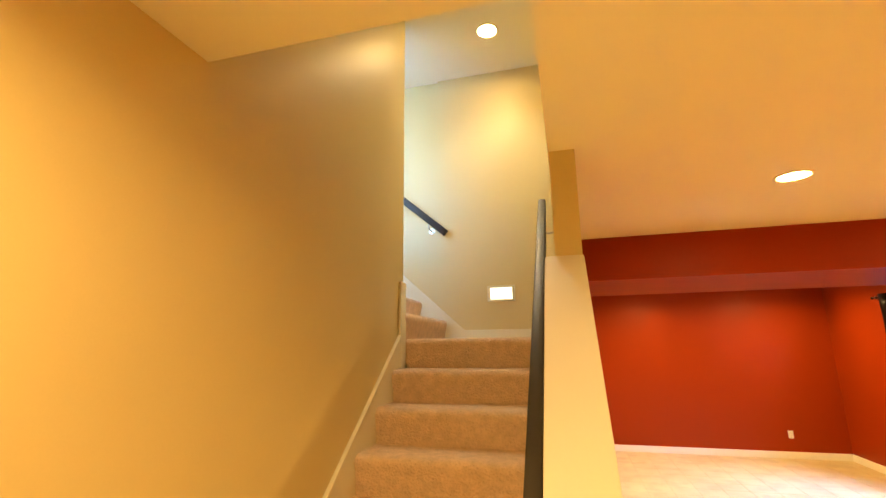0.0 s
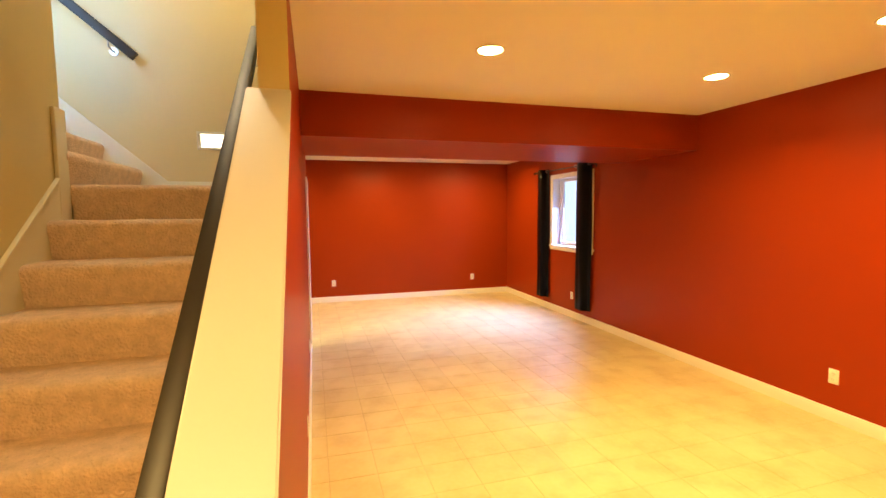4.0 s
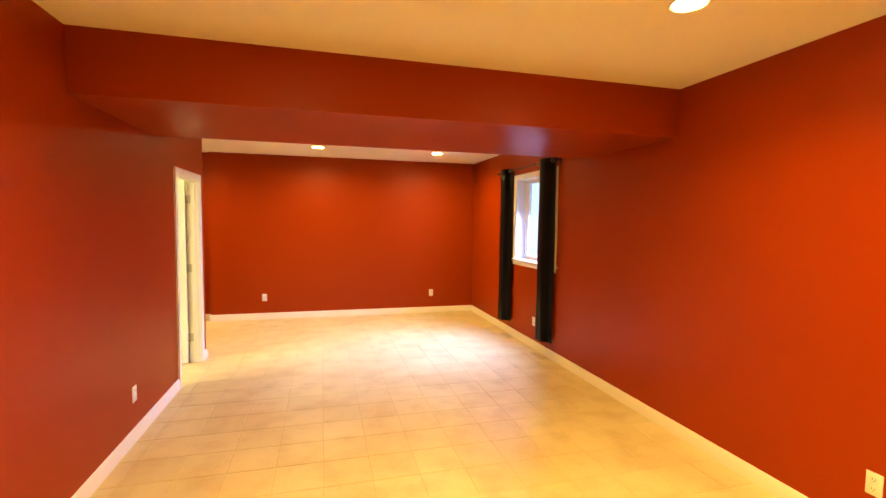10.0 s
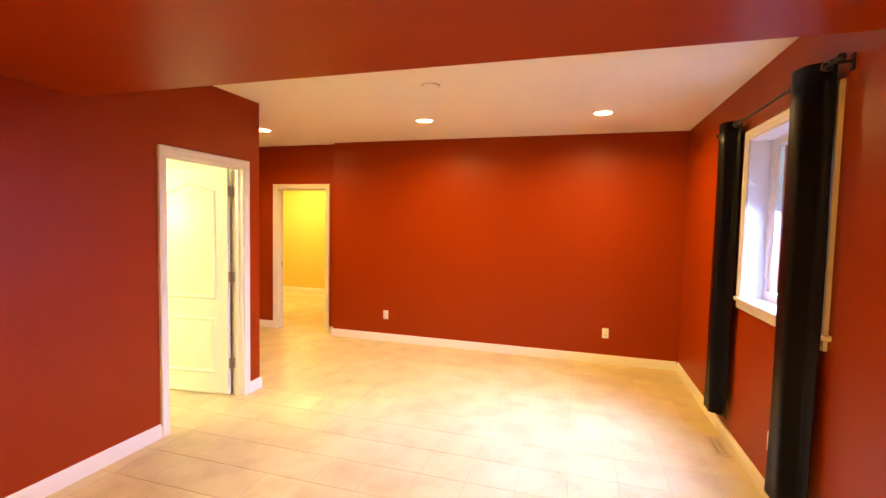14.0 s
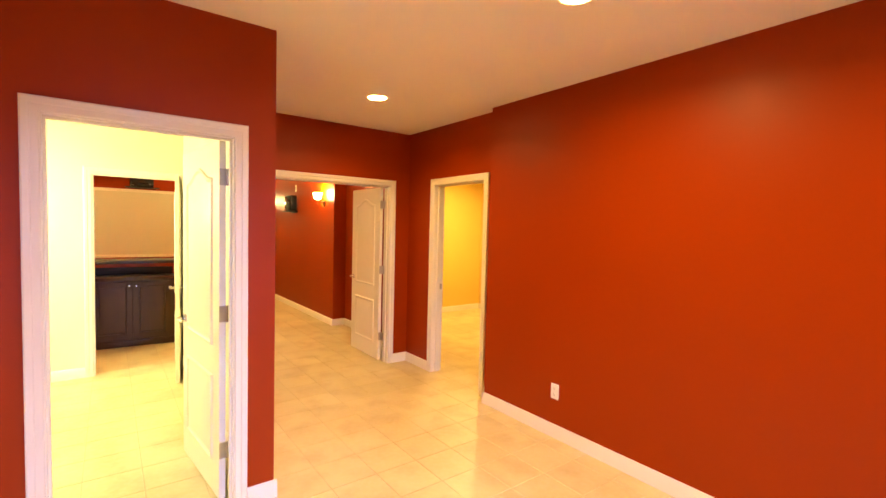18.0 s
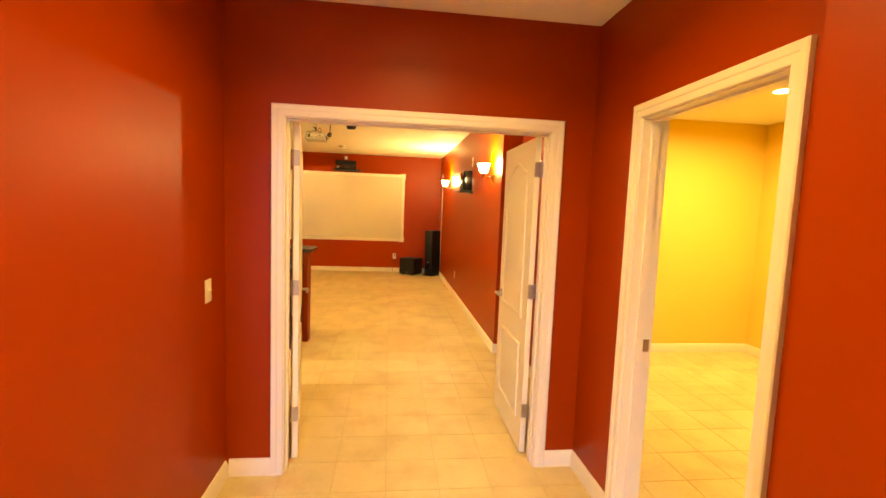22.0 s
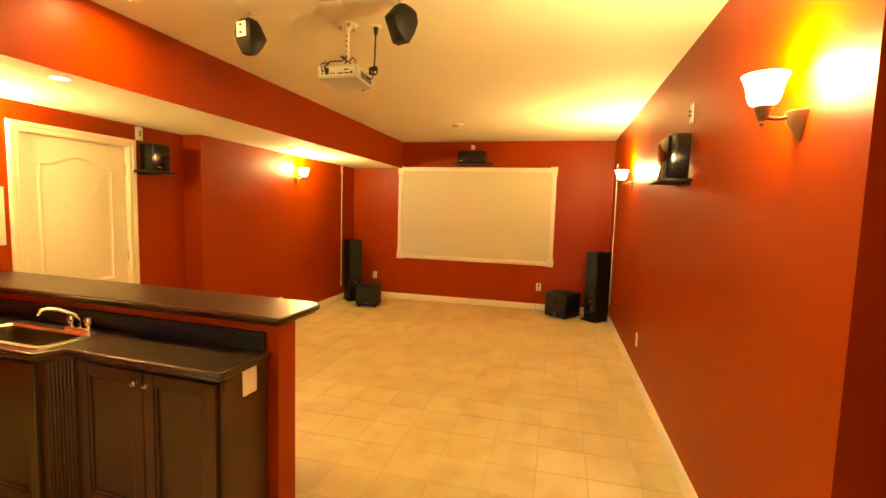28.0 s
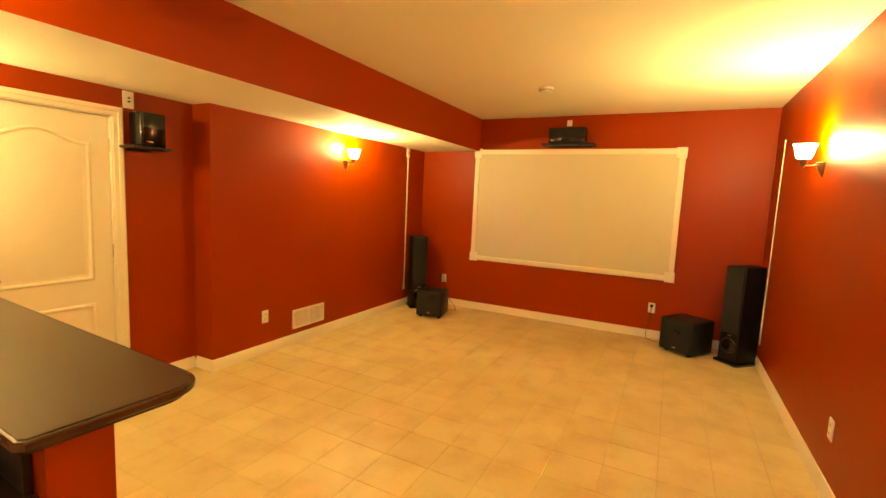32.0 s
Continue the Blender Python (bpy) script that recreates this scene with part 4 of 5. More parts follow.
tower_speaker(pose(-9.059, 8.049, 0, 0, 0, -134), "tall black tower speaker in the corner beside the screen")
tower_speaker(pose(-9.102, 4.315, 0, 0, 0, -46), "tall black tower speaker in the corner under the soffit")
subwoofer(pose(-9.13, 7.599, 0, 0, 0, -124), "black cube subwoofer beside the tower speaker")
subwoofer(pose(-8.808, 4.727, 0, 0, 0, -78), "black cube subwoofer in the corner", 0.33)


def cord(name, pts, r, mat, label, category="cable"):
    return whole(name, tube_bm(pts, r, 6), mat, label, category)


plugged = cord("power_cord", [(-9.442, 7.237, 0.385), (-9.44, 7.235, 0.36), (-9.435, 7.22, 0.2), (-9.4, 7.20, 0.06), (-9.35, 7.22, 0.012), (-9.3, 7.32, 0.008), (-9.31, 7.45, 0.02)], 0.003, CORD, "thin black power cord from the outlet to the subwoofer")
part("plug", joined(box_bm(-9.458, -9.430, 7.222, 7.252, 0.395, 0.423, 0.004), cyl_bm((-9.442, 7.237, 0.397), (-9.442, 7.237, 0.375), 0.006, 0.004, 10)), BLACKP, plugged, "small black plug")
cord("power_cord", [(-9.35, 7.83, 0.05), (-9.37, 7.92, 0.03), (-9.39, 7.97, 0.012), (-9.41, 8.02, 0.03)], 0.004, PLATE, "pale cord between subwoofer and tower speaker")
cord("power_cord", [(-9.458, 4.545, 0.42), (-9.42, 4.56, 0.38), (-9.37, 4.70, 0.1), (-9.33, 4.80, 0.01), (-9.23, 4.86, 0.006), (-9.15, 4.80, 0.006), (-9.17, 4.74, 0.02)], 0.003, CORD, "thin black power cord behind the subwoofer")
for y, sg, x in ((4.14, 1, -9.03), (8.228, -1, -9.05)):
    wc = thing("wire_cover", "white plastic wire cover running down the red wall", "wire cover", "wire covers")
    part("channel", box_bm(x - 0.010, x + 0.010, y, y + sg * 0.010, 0.36, 2.09 if sg > 0 else 2.26, 0.003), PLATE, wc)
    part("end_plate", box_bm(x - 0.022, x + 0.022, y, y + sg * 0.008, 0.30, 0.40, 0.003), PLATE, wc)
    base_at(wc, x, y, 0.30)

# wall grille
wg = thing("wall_grille", "cream louvred air grille low on the red wall", "vent")
GX0, GX1, GZ0, GZ1 = -7.44, -7.0, 0.225, 0.415
part("frame", joined(box_bm(GX0, GX1, 4.14, 4.150, GZ0, GZ0 + 0.022, 0.002), box_bm(GX0, GX1, 4.14, 4.150, GZ1 - 0.022, GZ1, 0.002), box_bm(GX0, GX0 + 0.022, 4.14, 4.150, GZ0 + 0.022, GZ1 - 0.022, 0.002),
                     box_bm(GX1 - 0.022, GX1, 4.14, 4.150, GZ0 + 0.022, GZ1 - 0.022, 0.002), box_bm(-7.228, -7.212, 4.14, 4.150, GZ0 + 0.022, GZ1 - 0.022, 0.002)), PLATE, wg)
# grey sheet on the wall, the shade behind the slats in its colour
part("shade_backing", box_bm(GX0 + 0.01, GX1 - 0.01, 4.1405, 4.142, GZ0 + 0.01, GZ1 - 0.01), material("grey vent shade", (0.16, 0.13, 0.09), bump=0), wg)
for k in range(10):
    z = GZ0 + 0.031 + k * 0.0142
    for x0, x1 in ((GX0 + 0.022, -7.228), (-7.212, GX1 - 0.022)):
        part("slat", moved(box_bm(x0, x1, -0.0006, 0.0006, -0.0055, 0.0055), pose(0, 4.1455, z, 40, 0, 0)), PLATE, wg)
base_at(wg, -7.22, 4.14, 0.17)

# ---- bar ----
wall("wall_bar", [(-4.335, -4.21, 3.86, 6.30, 0, 1.03)], RED, {}, "low dark red wall carrying the bar top")


def bullnose_slab(outline, z0, z1):
    bm = prism_bm(outline, z0, z1)
    edges = [e for e in bm.edges if abs(e.verts[0].co.z - e.verts[1].co.z) < 1e-6]
    bmesh.ops.bevel(bm, geom=edges, offset=(z1 - z0) * 0.42, segments=3, affect="EDGES", profile=0.6)
    return bm


def corner(cx, cy, r, a0, a1, n=6):
    return [(cx + r * math.cos(radians(a0 + (a1 - a0) * k / n)), cy + r * math.sin(radians(a0 + (a1 - a0) * k / n))) for k in range(n + 1)]


bar = thing("bar_ledge", "dark laminate bar top with a moulded espresso edge", "bar counter")
barline = [(-4.15, 3.86), (-4.15, 6.335), (-4.165, 6.35)] + corner(-4.44, 6.25, 0.10, 90, 180) + [(-4.54, 3.86)]
inner = [(-4.162, 3.86), (-4.162, 6.328), (-4.172, 6.338)] + corner(-4.44, 6.25, 0.088, 90, 180) + [(-4.528, 3.86)]
low = [(-4.17, 3.86), (-4.17, 6.32), (-4.18, 6.33)] + corner(-4.44, 6.25, 0.08, 90, 180) + [(-4.52, 3.86)]
part("top", prism_bm(inner, 1.058, 1.0725), LAMINATE, bar, "dark brown laminate surface")
part("edge", bullnose_slab(barline, 1.046, 1.070), POLISHED, bar, "rounded espresso wood edge")
part("lower_edge", bullnose_slab(low, 1.030, 1.047), POLISHED, bar)
base_at(bar, -4.45, 5.1, 1.03)

CZ = 0.888
counter = thing("bar_counter", "dark laminate counter with a wood edge and steel sink", "counter")
FX, FL = -3.91, -3.815
SK = (-4.15, -3.865, 4.74, 5.315)


def counter_top_bm(z0, z1, inset):
    """The counter as one slab with an opening for the sink."""
    f, l, e = FX - inset, FL - inset, 6.255 - inset
    outer = [(-4.209, e), (f, e), (f, 5.405), (l, 5.37), (l, 3.935), (-4.209, 3.935)]
    hole = [(SK[0], SK[3]), (SK[1], SK[3]), (SK[1], SK[2]), (SK[0], SK[2])]
    bm = bmesh.new()
    lv = {z: ([bm.verts.new((*p, z)) for p in outer], [bm.verts.new((*p, z)) for p in hole]) for z in (z0, z1)}
    for o, h in lv.values():
        bm.faces.new((o[0], o[1], o[2], o[3], h[1], h[0]))
        bm.faces.new((o[3], o[4], h[2], h[1]))
        bm.faces.new((o[4], o[5], h[3], h[2]))
        bm.faces.new((o[5], o[0], h[0], h[3]))
    for ring in (0, 1):
        a, b = lv[z0][ring], lv[z1][ring]
        for k in range(len(a)):
            q = (k + 1) % len(a)
            bm.faces.new((a[k], a[q], b[q], b[k]))
    return bm


part("top", counter_top_bm(CZ - 0.03, CZ, 0.012), LAMINATE, counter, "dark brown laminate surface")
edge = [(-4.209, 6.255), (FX, 6.255), (FX, 5.405), (FL, 5.37), (FL, 3.935)]
for (xa, ya2), (xb, yb2) in zip(edge, edge[1:]):
    d = Vector((xb - xa, yb2 - ya2, 0))
    m = Matrix.Translation((xa, ya2, 0)) @ d.to_track_quat("X", "Z").to_matrix().to_4x4()
    part("edge", moved(joined(box_bm(-0.004, d.length + 0.004, -0.014, 0.008, CZ - 0.020, CZ + 0.001, 0.007, 3), box_bm(-0.002, d.length + 0.002, -0.014, 0.001, CZ - 0.038, CZ - 0.020, 0.005, 2)), m), POLISHED, counter, "moulded espresso wood edge")
part("backsplash", box_bm(-4.2095, -4.192, 3.935, 6.235, CZ, CZ + 0.095, 0.003), SPLASH, counter)
base_at(counter, -4.15, 5.1, CZ)
sink = thing("sink", "small stainless steel drop-in bar sink", "sink")
sb, rim = bmesh.new(), bmesh.new()


def ring4(x0, x1, y0, y1, z, r, n=5):
    pts = []
    for cx, cy, a in ((x1 - r, y1 - r, 0), (x0 + r, y1 - r, 90), (x0 + r, y0 + r, 180), (x1 - r, y0 + r, 270)):
        pts += [(*p, z) for p in corner(cx, cy, r, a, a + 90, n)]
    return pts


rings = []
for i, z, r in ((-0.022, CZ + 0.0005, 0.03), (-0.018, CZ + 0.008, 0.03), (0.004, CZ + 0.009, 0.03), (0.014, CZ - 0.002, 0.03), (0.014, CZ - 0.002, 0.03), (0.020, CZ - 0.12, 0.04), (0.045, CZ - 0.14, 0.05), (0.12, CZ - 0.145, 0.02)):
    k = 0.06 if i > 0 else 0.0
    rings.append([(rim if len(rings) < 4 else sb).verts.new(p) for p in ring4(SK[0] + i + k, SK[1] - i, SK[2] + i, SK[3] - i, z, r)])
for a, b in zip(rings[:4], rings[1:4]):
    for k in range(len(a)):
        rim.faces.new((a[k], a[(k + 1) % len(a)], b[(k + 1) % len(a)], b[k]))
for a, b in zip(rings[4:], rings[5:]):
    for k in range(len(a)):
        sb.faces.new((a[k], a[(k + 1) % len(a)], b[(k + 1) % len(a)], b[k]))
sb.faces.new(rings[-1])
part("rim", rim, SINKM, sink, "bright steel rim")
part("bowl", sb, BOWL_SHADED, sink, "brushed steel bowl, shade put into its colour")
part("drain", lathe_bm([(0.0, 0.001), (0.02, 0.002), (0.035, 0.004), (0.04, 0.0)], 20, ((SK[0] + SK[1]) / 2 + 0.03, (SK[2] + SK[3]) / 2, CZ - 0.1445)), CHROME, sink)
base_at(sink, (SK[0] + SK[1]) / 2, (SK[2] + SK[3]) / 2, CZ)
fc = thing("faucet", "chrome two-handle bar faucet with a curved spout", "faucet")
FXX, FYY = -4.128, 5.185
part("base", box_bm(FXX - 0.022, FXX + 0.022, FYY - 0.08, FYY + 0.08, CZ + 0.005, CZ + 0.022, 0.008, 3), CHROME, fc)
for dy in (-0.055, 0.055):
    part("handle", lathe_bm([(0.0, 0.075), (0.016, 0.074), (0.021, 0.06), (0.019, 0.045), (0.012, 0.036), (0.014, 0.022)], 18, (FXX, FYY + dy, CZ)), CHROME, fc)
part("spout", tube_bm([(FXX, FYY, CZ + 0.02), (FXX + 0.002, FYY, CZ + 0.06), (FXX + 0.015, FYY - 0.012, CZ + 0.088), (FXX + 0.06, FYY - 0.05, CZ + 0.118), (FXX + 0.085, FYY - 0.072, CZ + 0.125),
                       (FXX + 0.105, FYY - 0.09, CZ + 0.118), (FXX + 0.112, FYY - 0.096, CZ + 0.095)], 0.009, 12), CHROME, fc, "curved chrome spout")
base_at(fc, FXX, FYY, CZ)
fc.scale = (1.08, 1.08, 1.08)


def cabinet_door(parent, x, y0, y1, z0, z1, knob_y=None):
    """A framed cabinet door on the plane x, facing +x, with a raised edge and a flat centre."""
    f = 0.055
    fr = joined(box_bm(x, x + 0.019, y0, y0 + f, z0, z1, 0.002, 1), box_bm(x, x + 0.019, y1 - f, y1, z0, z1, 0.002, 1), box_bm(x, x + 0.019, y0 + f, y1 - f, z0, z0 + f, 0.002, 1), box_bm(x, x + 0.019, y0 + f, y1 - f, z1 - f, z1, 0.002, 1))
    d = part("door", fr, ESPRESSO, parent)
    part("panel", box_bm(x, x + 0.005, y0 + f - 0.002, y1 - f + 0.002, z0 + f - 0.002, z1 - f + 0.002), ESPRESSO, d)
    w = 0.016
    part("moulding", joined(*[box_bm(x + 0.003, x + 0.014, a0, a1, c0, c1, 0.005, 2) for a0, a1, c0, c1 in ((y0 + f, y0 + f + w, z0 + f, z1 - f), (y1 - f - w, y1 - f, z0 + f, z1 - f), (y0 + f + w, y1 - f - w, z0 + f, z0 + f + w), (y0 + f + w, y1 - f - w, z1 - f - w, z1 - f))]), ESPRESSO, d)
    if knob_y:
        part("knob", moved(lathe_bm([(0.0, 0.026), (0.010, 0.025), (0.014, 0.019), (0.011, 0.012), (0.006, 0.008), (0.008, 0.0)], 16), pose(x + 0.019, knob_y, z1 - 0.05, 0, 90, 0)), CHROME, d, "polished nickel knob")


c1 = thing("base_cabinet", "espresso two-door bar cabinet with nickel knobs", "cabinet", "bar cabinets")
part("body", box_bm(-4.209, FX - 0.045, 5.405, 6.245, 0.085, CZ - 0.031, 0.002, 1), ESPRESSO, c1)
part("plinth", box_bm(-4.209, FX - 0.032, 5.405, 6.25, 0.0, 0.085, 0.008, 2), ESPRESSO, c1)
cabinet_door(c1, FX - 0.045, 5.44, 5.82, 0.115, 0.82, 5.79)
cabinet_door(c1, FX - 0.045, 5.826, 6.205, 0.115, 0.82, 5.856)
base_at(c1, -4.15, 5.85, 0.0)
wall_plate("blank", "y", 6.245, 1, -4.085, 0.79, "blank ivory plate on the cabinet's side", w=0.085, h=0.125, category="wall plate")
c2 = thing("sink_cabinet", "espresso sink cabinet with a fluted corner post", "cabinet", "bar cabinets")
part("body", box_bm(-4.209, FL - 0.045, 4.55, 5.36, 0.085, CZ - 0.15, 0.002, 1), ESPRESSO, c2)
part("apron", box_bm(FL - 0.06, FL - 0.045, 4.55, 5.36, CZ - 0.15, CZ - 0.031), ESPRESSO, c2)
part("plinth", box_bm(-4.209, FL - 0.05, 4.55, 5.37, 0.0, 0.085, 0.006, 2), ESPRESSO, c2)
d = Vector((FX - 0.045, 5.405, 0)) - Vector((FL - 0.045, 5.36, 0))
m = Matrix.Translation((FL - 0.045, 5.36, 0)) @ d.to_track_quat("X", "Z").to_matrix().to_4x4()
part("corner_post", moved(box_bm(0, d.length, 0.0, 0.05, 0.0, CZ - 0.031), m), ESPRESSO, c2)
for k in range(7):
    u = d.length * (0.12 + 0.76 * k / 6)
    part("flute", moved(tube_bm([(u, 0.0, 0.10), (u, 0.0, CZ - 0.06)], d.length * 0.05, 8), m), ESPRESSO, c2)
cabinet_door(c2, FL - 0.045, 4.58, 4.94, 0.115, 0.82, 4.91)
cabinet_door(c2, FL - 0.045, 4.95, 5.31, 0.115, 0.82, 4.98)
base_at(c2, -4.1, 5.0, 0.0)
c3 = thing("base_cabinet", "espresso bar cabinet at the wall end", "cabinet", "bar cabinets")
part("body", box_bm(-4.209, FL - 0.045, 3.94, 4.545, 0.085, CZ - 0.031, 0.002, 1), ESPRESSO, c3)
part("plinth", box_bm(-4.209, FL - 0.05, 3.94, 4.545, 0.0, 0.085, 0.006, 2), ESPRESSO, c3)
cabinet_door(c3, FL - 0.045, 3.97, 4.52, 0.115, 0.82, 4.49)
base_at(c3, -4.1, 4.25, 0.0)

# ---- bathroom ----
vn = thing("vanity", "dark wood bathroom vanity with a pale top", "cabinet")
part("body", box_bm(-3.03, -1.95, 3.602, 4.12, 0.09, 0.84, 0.003, 1), ESPRESSO, vn)
part("plinth", box_bm(-3.03, -1.95, 3.602, 4.06, 0.0, 0.09), ESPRESSO, vn)
for x0 in (-3.01, -2.51):
    dv = part("door", box_bm(x0, x0 + 0.53, 4.12, 4.138, 0.12, 0.62, 0.003, 1), ESPRESSO, vn)
    part("drawer", box_bm(x0, x0 + 0.53, 4.12, 4.138, 0.64, 0.82, 0.003, 1), ESPRESSO, vn)
    part("knob", moved(lathe_bm([(0.0, 0.026), (0.012, 0.024), (0.014, 0.018), (0.006, 0.008), (0.008, 0.0)], 14), pose(x0 + 0.08, 4.138, 0.73, -90, 0, 0)), CHROME, vn)
part("top", box_bm(-3.045, -1.93, 3.602, 4.15, 0.84, 0.87, 0.005), material("pale stone top", (0.75, 0.70, 0.6), rough=0.2, vary=0.08, scale=10), vn, "pale stone top")
base_at(vn, -2.51, 3.85, 0.0)
vl = thing("vanity_light", "bright bath light bar above the vanity", "wall lamp")
part("bar", box_bm(-2.85, -2.05, 3.60, 3.63, 2.02, 2.10, 0.006), STEEL, vl)
for k in range(4):
    part("shade", lathe_bm([(0.025, 0.0), (0.045, -0.03), (0.055, -0.08), (0.06, -0.12)], 20, (-2.75 + 0.2 * k, 3.70, 2.06)), glow("lit bath shade", (1.0, 0.86, 0.52), 6.0), vl, "glowing frosted shade")
base_at(vl, -2.45, 3.60, 2.0)
lamp("vanity_lamp", "AREA", look((-2.45, 3.78, 1.93), (-2.35, 4.9, 1.2)), P_BATH, BATHC, 0.8, size_y=0.12)

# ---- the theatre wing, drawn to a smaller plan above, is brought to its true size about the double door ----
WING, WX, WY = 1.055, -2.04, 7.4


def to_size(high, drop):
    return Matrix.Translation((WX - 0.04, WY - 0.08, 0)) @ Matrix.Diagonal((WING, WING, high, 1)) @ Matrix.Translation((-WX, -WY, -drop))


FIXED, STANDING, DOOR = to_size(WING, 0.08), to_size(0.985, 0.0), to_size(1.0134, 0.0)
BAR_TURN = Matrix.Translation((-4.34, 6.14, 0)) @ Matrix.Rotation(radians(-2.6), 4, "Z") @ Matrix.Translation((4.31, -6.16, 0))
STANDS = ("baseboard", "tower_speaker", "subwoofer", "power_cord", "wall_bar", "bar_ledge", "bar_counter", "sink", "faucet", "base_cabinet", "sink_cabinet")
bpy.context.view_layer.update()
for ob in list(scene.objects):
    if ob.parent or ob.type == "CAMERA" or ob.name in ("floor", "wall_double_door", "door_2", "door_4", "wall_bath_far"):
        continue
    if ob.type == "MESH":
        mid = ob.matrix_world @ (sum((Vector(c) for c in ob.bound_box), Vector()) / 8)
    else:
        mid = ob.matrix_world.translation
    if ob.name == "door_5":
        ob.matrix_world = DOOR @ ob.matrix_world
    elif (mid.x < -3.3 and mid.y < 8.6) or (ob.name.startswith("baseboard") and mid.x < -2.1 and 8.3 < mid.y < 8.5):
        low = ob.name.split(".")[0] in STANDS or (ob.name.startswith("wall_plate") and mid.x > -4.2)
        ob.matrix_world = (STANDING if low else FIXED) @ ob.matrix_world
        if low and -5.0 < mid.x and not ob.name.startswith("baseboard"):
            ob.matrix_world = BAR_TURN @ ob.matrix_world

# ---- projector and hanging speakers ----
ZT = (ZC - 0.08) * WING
PX, PY = -5.20, 6.085
PANEL = material("light projector panel", (0.62, 0.60, 0.52), bump=0)
pj = thing("projector", "grey ceiling-mounted video projector with hanging cables", "projector")
part("ceiling_plate", joined(lathe_bm([(0.0, -0.012), (0.03, -0.012), (0.055, -0.006), (0.06, 0.0)], 24, (PX, PY, ZT)), cyl_bm((PX, PY, ZT - 0.012), (PX, PY, ZT - 0.035), 0.024, 0.018)), TRIM, pj, "white ceiling plate and collar")
for a in (35, 155, 275):
    p = Vector((PX + 0.047 * math.cos(radians(a)), PY + 0.047 * math.sin(radians(a)), ZT))
    part("bolt", joined(cyl_bm(p + Vector((0, 0, -0.008)), p + Vector((0, 0, -0.020)), 0.009, n=8), cyl_bm(p + Vector((0, 0, -0.02)), p + Vector((0, 0, -0.03)), 0.004, n=8)), STEEL, pj)
part("pole", cyl_bm((PX, PY, ZT - 0.035), (PX, PY, 2.43), 0.013), TRIM, pj, "white drop pole with dark adjusting holes")
for k in range(4):
    part("hole", cyl_bm((PX + 0.0125, PY, ZT - 0.07 - 0.03 * k), (PX + 0.0145, PY, ZT - 0.07 - 0.03 * k), 0.005, n=10), DARKHOLE, pj)
part("mount", joined(box_bm(PX - 0.055, PX + 0.055, PY - 0.045, PY + 0.045, 2.425, 2.433, 0.002), box_bm(PX - 0.10, PX + 0.10, PY - 0.010, PY + 0.010, 2.416, 2.425), box_bm(PX - 0.010, PX + 0.010, PY - 0.10, PY + 0.10, 2.416, 2.425)), STEEL, pj)
body = prism_bm([(PX + 0.135, PY - 0.125), (PX + 0.135, PY + 0.13), (PX - 0.13, PY + 0.115), (PX - 0.145, PY + 0.06), (PX - 0.145, PY - 0.10), (PX - 0.125, PY - 0.135)], 2.336, 2.416)
bmesh.ops.bevel(body, geom=body.edges[:], offset=0.011, segments=3, affect="EDGES", profile=0.6)
part("body", body, PROJ, pj, "grey plastic projector case")
part("rear_panel", box_bm(PX + 0.134, PX + 0.1375, PY - 0.105, PY + 0.112, 2.352, 2.402), PANEL, pj, "pale rear connector panel")
for y0, y1, z0, z1 in ((-0.100, -0.086, 2.372, 2.386), (-0.100, -0.090, 2.356, 2.366), (-0.078, -0.052, 2.358, 2.398), (-0.040, -0.030, 2.360, 2.368), (-0.024, -0.014, 2.360, 2.368),
                       (0.005, 0.038, 2.360, 2.367), (0.046, 0.078, 2.360, 2.367), (0.046, 0.074, 2.380, 2.387), (0.086, 0.104, 2.360, 2.372)):
    part("socket", box_bm(PX + 0.137, PX + 0.1395, PY + y0, PY + y1, z0, z1), DARKHOLE, pj)
for k in range(9):
    part("side_vent", moved(box_bm(-0.0045, 0.0045, -0.001, 0.001, 2.352, 2.392), Matrix.Translation((PX - 0.09 + k * 0.020, PY + 0.1185 + 0.0011 * k, 0))), DARKHOLE, pj)
part("lens", moved(lathe_bm([(0.0, 0.01), (0.03, 0.014), (0.034, 0.024), (0.037, 0.024), (0.038, 0.0)], 24), pose(PX - 0.144, PY + 0.03, 2.376, 0, -90, 0)), BLACKP, pj)
for pts in ([(PX + 0.14, PY - 0.065, 2.375), (PX + 0.17, PY - 0.065, 2.39), (PX + 0.16, PY - 0.03, 2.425), (PX + 0.07, PY - 0.005, 2.455), (PX + 0.02, PY - 0.004, 2.49), (PX + 0.018, PY - 0.03, 2.50)],
            [(PX + 0.14, PY - 0.095, 2.38), (PX + 0.165, PY - 0.09, 2.41), (PX + 0.15, PY - 0.07, 2.425), (PX + 0.13, PY - 0.055, 2.42)],
            [(PX + 0.022, PY - 0.035, 2.50), (PX + 0.024, PY + 0.0, 2.475), (PX + 0.02, PY + 0.045, 2.445), (PX + 0.0, PY + 0.085, 2.42), (PX - 0.02, PY + 0.125, 2.405)],
            [(PX + 0.018, PY + 0.02, 2.47), (PX + 0.016, PY + 0.045, 2.49), (PX + 0.015, PY + 0.062, 2.475), (PX + 0.012, PY + 0.058, 2.445), (PX + 0.014, PY + 0.03, 2.44)],
            [(PX + 0.016, PY - 0.01, 2.43), (PX + 0.018, PY + 0.0, 2.47), (PX + 0.017, PY + 0.002, 2.505)]):
    part("cable", tube_bm(pts, 0.0042, 6), CORD, pj, "black video cable")
CB = (PX - 0.05, PY + 0.165)
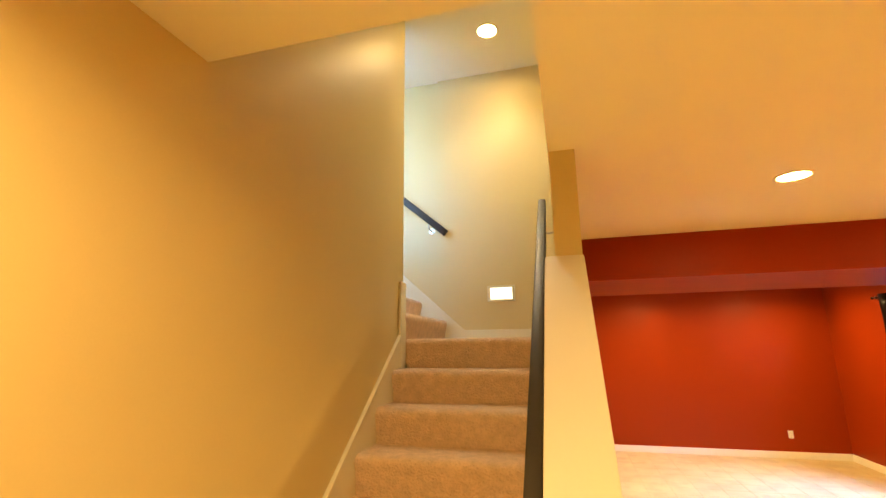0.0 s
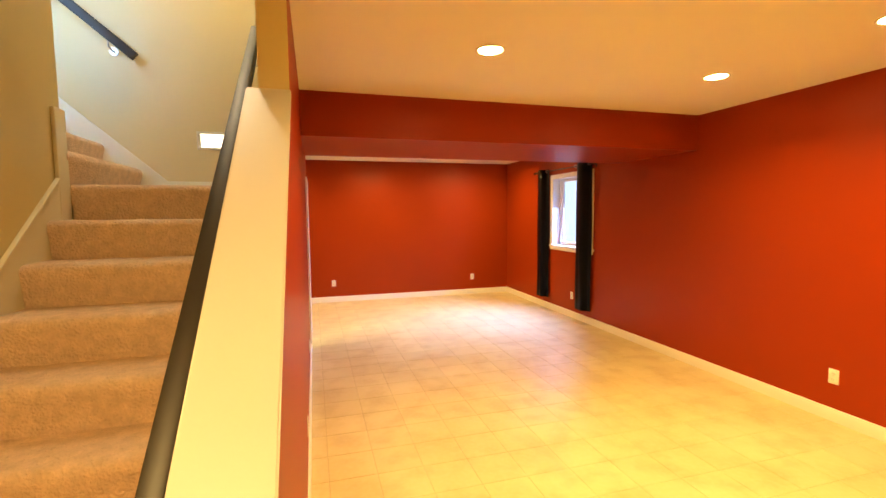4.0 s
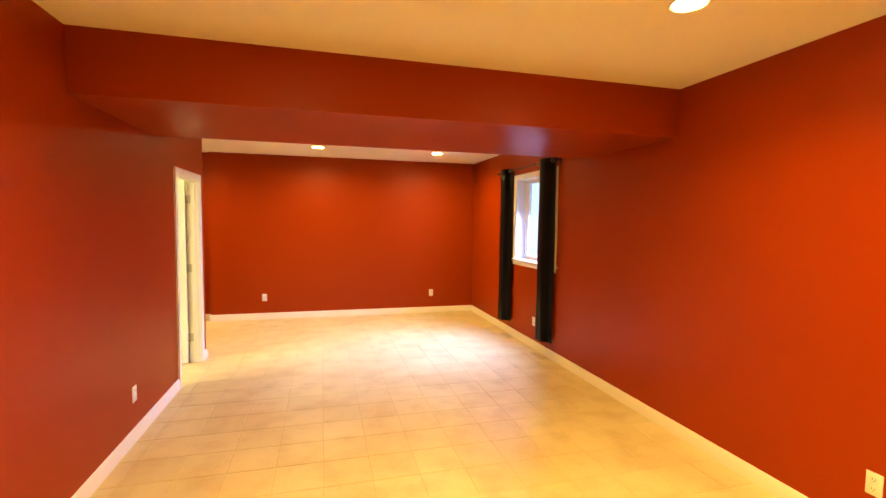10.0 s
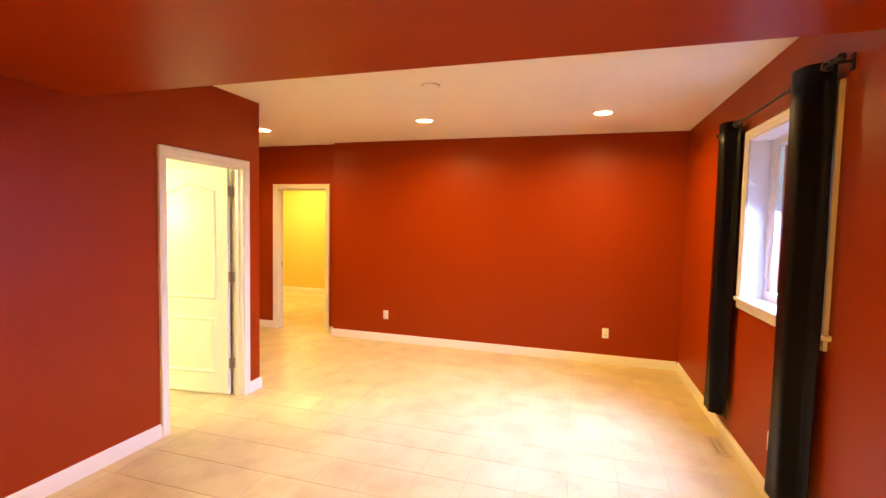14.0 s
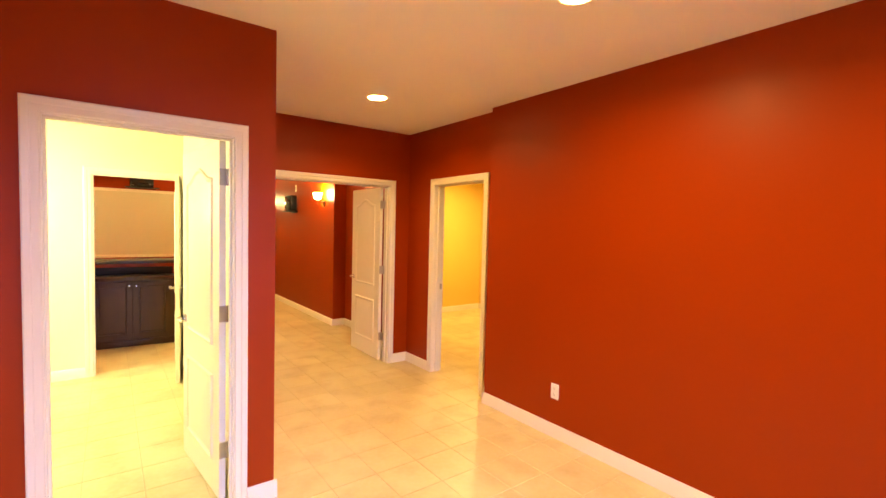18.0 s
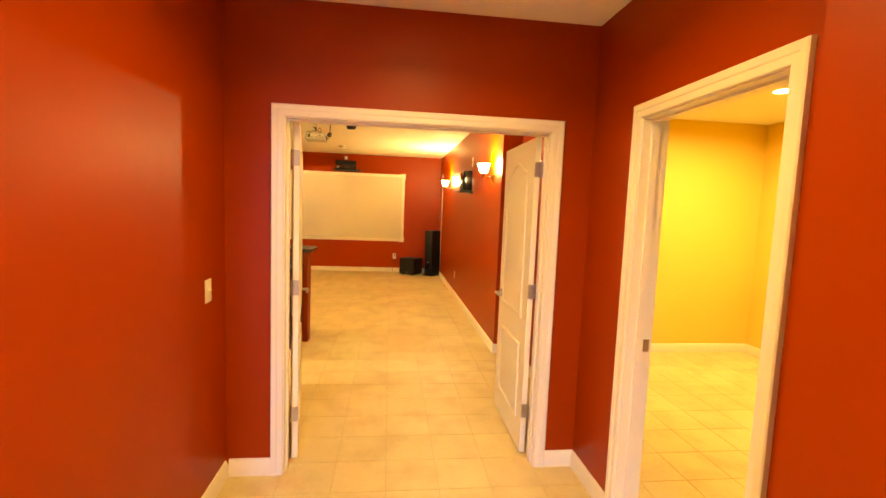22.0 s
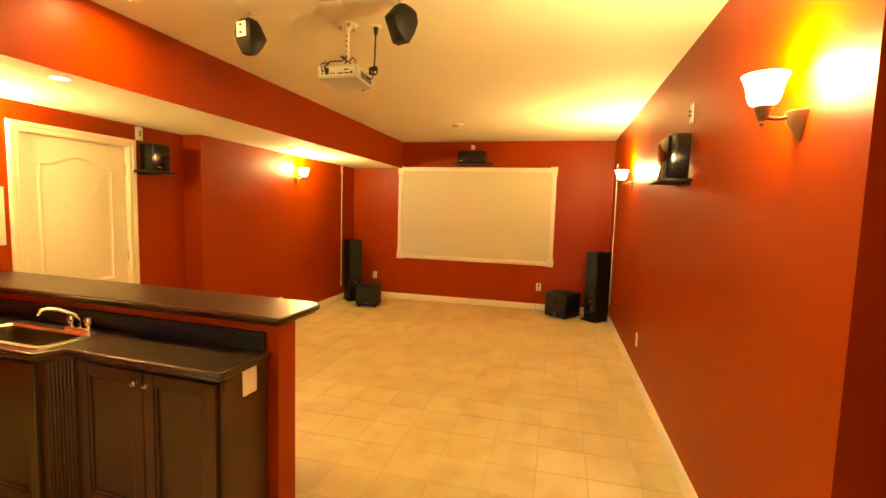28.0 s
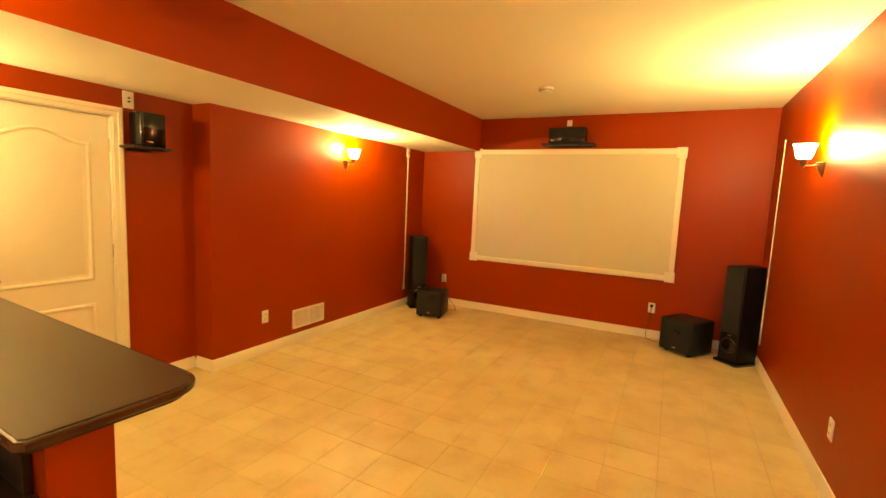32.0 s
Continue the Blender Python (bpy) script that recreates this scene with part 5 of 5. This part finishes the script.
part("ceiling_outlet", lathe_bm([(0.0, -0.008), (0.03, -0.008), (0.036, 0.0)], 20, (*CB, ZT)), PLATE, pj, "round white ceiling outlet")
part("ceiling_cable", joined(cyl_bm((*CB, ZT - 0.008), (*CB, ZT - 0.05), 0.016, 0.011, 12), tube_bm([(*CB, ZT - 0.05), (CB[0], CB[1] - 0.004, 2.50), (CB[0], CB[1] - 0.008, 2.44)], 0.005, 6)), CORD, pj, "black power cable from the ceiling")
part("cable_knot", joined(*[moved(tube_bm([(0.0, 0.028 * math.cos(u), 0.024 * math.sin(u)) for u in [2 * math.pi * q / 12 for q in range(13)]], 0.0045, 6), pose(CB[0], CB[1] - 0.012, 2.425 + 0.008 * (k - 1), 25 * k, 40 * k - 40, 50 * k)) for k in range(4)],
                          tube_bm([(CB[0], CB[1] - 0.01, 2.42), (CB[0] + 0.01, CB[1] - 0.015, 2.375), (CB[0] + 0.03, CB[1] - 0.03, 2.37), (CB[0] + 0.03, CB[1] - 0.06, 2.40)], 0.004, 6)), CORD, pj, "bundled black power cable")
base_at(pj, PX, PY, ZT)
whole("ceiling_plate", box_bm(-4.955, -4.875, 6.06, 6.19, ZT - 0.008, ZT, 0.003), PLATE, "blank white plate on the ceiling", "wall plate")


def hanging_speaker(x, y, turn, label):
    """A black wedge-shaped surround speaker that hangs from a ceiling bracket; its terminal plate looks to -y."""
    ob = thing("ceiling_speaker", label, "speaker", "hanging speakers")
    part("bracket", joined(box_bm(-0.032, 0.032, -0.022, 0.022, -0.006, 0.0, 0.002), cyl_bm((-0.012, 0, -0.006), (-0.012, 0, -0.05), 0.005), cyl_bm((0.012, 0, -0.006), (0.012, 0, -0.05), 0.005), box_bm(-0.022, 0.022, -0.014, 0.014, -0.052, -0.040, 0.003)), TRIM, ob, "white ceiling bracket")
    bm = bmesh.new()
    for z, w, back, front, tip in ((-0.046, 0.040, -0.052, 0.020, 0.018), (-0.075, 0.064, -0.070, 0.046, 0.026), (-0.135, 0.072, -0.074, 0.098, 0.034), (-0.195, 0.062, -0.056, 0.066, 0.028), (-0.250, 0.044, -0.034, 0.022, 0.020)):
        for px, py in ((-w, back), (w, back), (-w, 0.012), (w, 0.012), (-tip, front), (tip, front)):
            bm.verts.new((px, py, z))
    hull = bmesh.ops.convex_hull(bm, input=bm.verts)
    bmesh.ops.delete(bm, geom=[v for v in hull["geom_interior"] if isinstance(v, bmesh.types.BMVert)], context="VERTS")
    bmesh.ops.dissolve_limit(bm, angle_limit=0.12, verts=bm.verts, edges=bm.edges)
    bmesh.ops.bevel(bm, geom=[e for e in bm.edges if e.is_manifold and e.calc_face_angle(0) > 0.35], offset=0.004, segments=2, affect="EDGES")
    part("body", bm, BLACKW, ob, "black moulded speaker case")
    part("collar", cyl_bm((0, -0.012, -0.040), (0, -0.012, -0.050), 0.026, 0.032), BLACKP, ob)
    part("rear_plate", moved(box_bm(-0.040, 0.040, -0.004, 0.0, -0.045, 0.045, 0.003), pose(0, -0.0725, -0.118, 2, 0, 0)), material("light grey terminal plate", (0.62, 0.61, 0.56), bump=0), ob, "pale grey terminal plate")
    for z in (-0.022, 0.024):
        part("terminal", cyl_bm((0, -0.076, -0.118 + z), (0, -0.084, -0.118 + z), 0.007, n=12), BLACKP, ob)
    for sx in (-1, 1):
        part("wire", tube_bm([(sx * 0.01, 0.0, -0.045), (sx * 0.035, -0.01, -0.025), (sx * 0.06, 0.0, -0.010), (sx * 0.085, 0.01, -0.001)], 0.0025, 6), PLATE, ob, "thin pale wire")
    ob.matrix_basis = pose(x, y, ZT, 0, 0, turn) @ Matrix.Scale(0.94, 4)


hanging_speaker(-4.945, 5.59, 78, "black ceiling-hung speaker with a grey terminal plate")
hanging_speaker(-4.91, 6.535, 250, "black ceiling-hung speaker beside the projector")

# ---- floor tiles, last ----
floor_ob = bpy.data.objects["floor"]
REGIONS = ((-0.16, 4.1, -2.86, 8.32), (-3.4, 0.16, 3.45, 8.48), (-9.95, -3.1, 3.6, 8.6), (-4.1, 1.0, 8.3, 11.3))
NEAR = ((0.6, 3.3, 3.0, 6.6), (-2.2, 0.4, 6.2, 8.1), (-6.25, -4.55, 5.8, 8.1))
one = bmesh.new()
tile_shape(one, 0, 0)
tile_me = bpy.data.meshes.new("tile")
bmesh.ops.recalc_face_normals(one, faces=one.faces)
one.to_mesh(tile_me)
one.free()
tile_me.materials.append(TILE)
rest = bmesh.new()
count = 0
for i in range(-30, 20):
    for j in range(-34, 16):
        cx, cy = -1.374 + (i + 0.5) * PITCH, 7.046 + (j + 0.5) * PITCH
        if not any(a <= cx <= b and c <= cy <= d for a, b, c, d in REGIONS):
            continue
        if count < 300 and any(a <= cx <= b and c <= cy <= d for a, b, c, d in NEAR):
            ob = new("tile", tile_me)
            ob.parent = floor_ob
            ob.location = (cx, cy, 0.0)
            count += 1
        else:
            tile_shape(rest, cx, cy)
ob = make("tiles", rest, TILE, smooth=False)
ob.parent = floor_ob
tagged(ob, "cream ceramic floor tiles", kind="stuff")
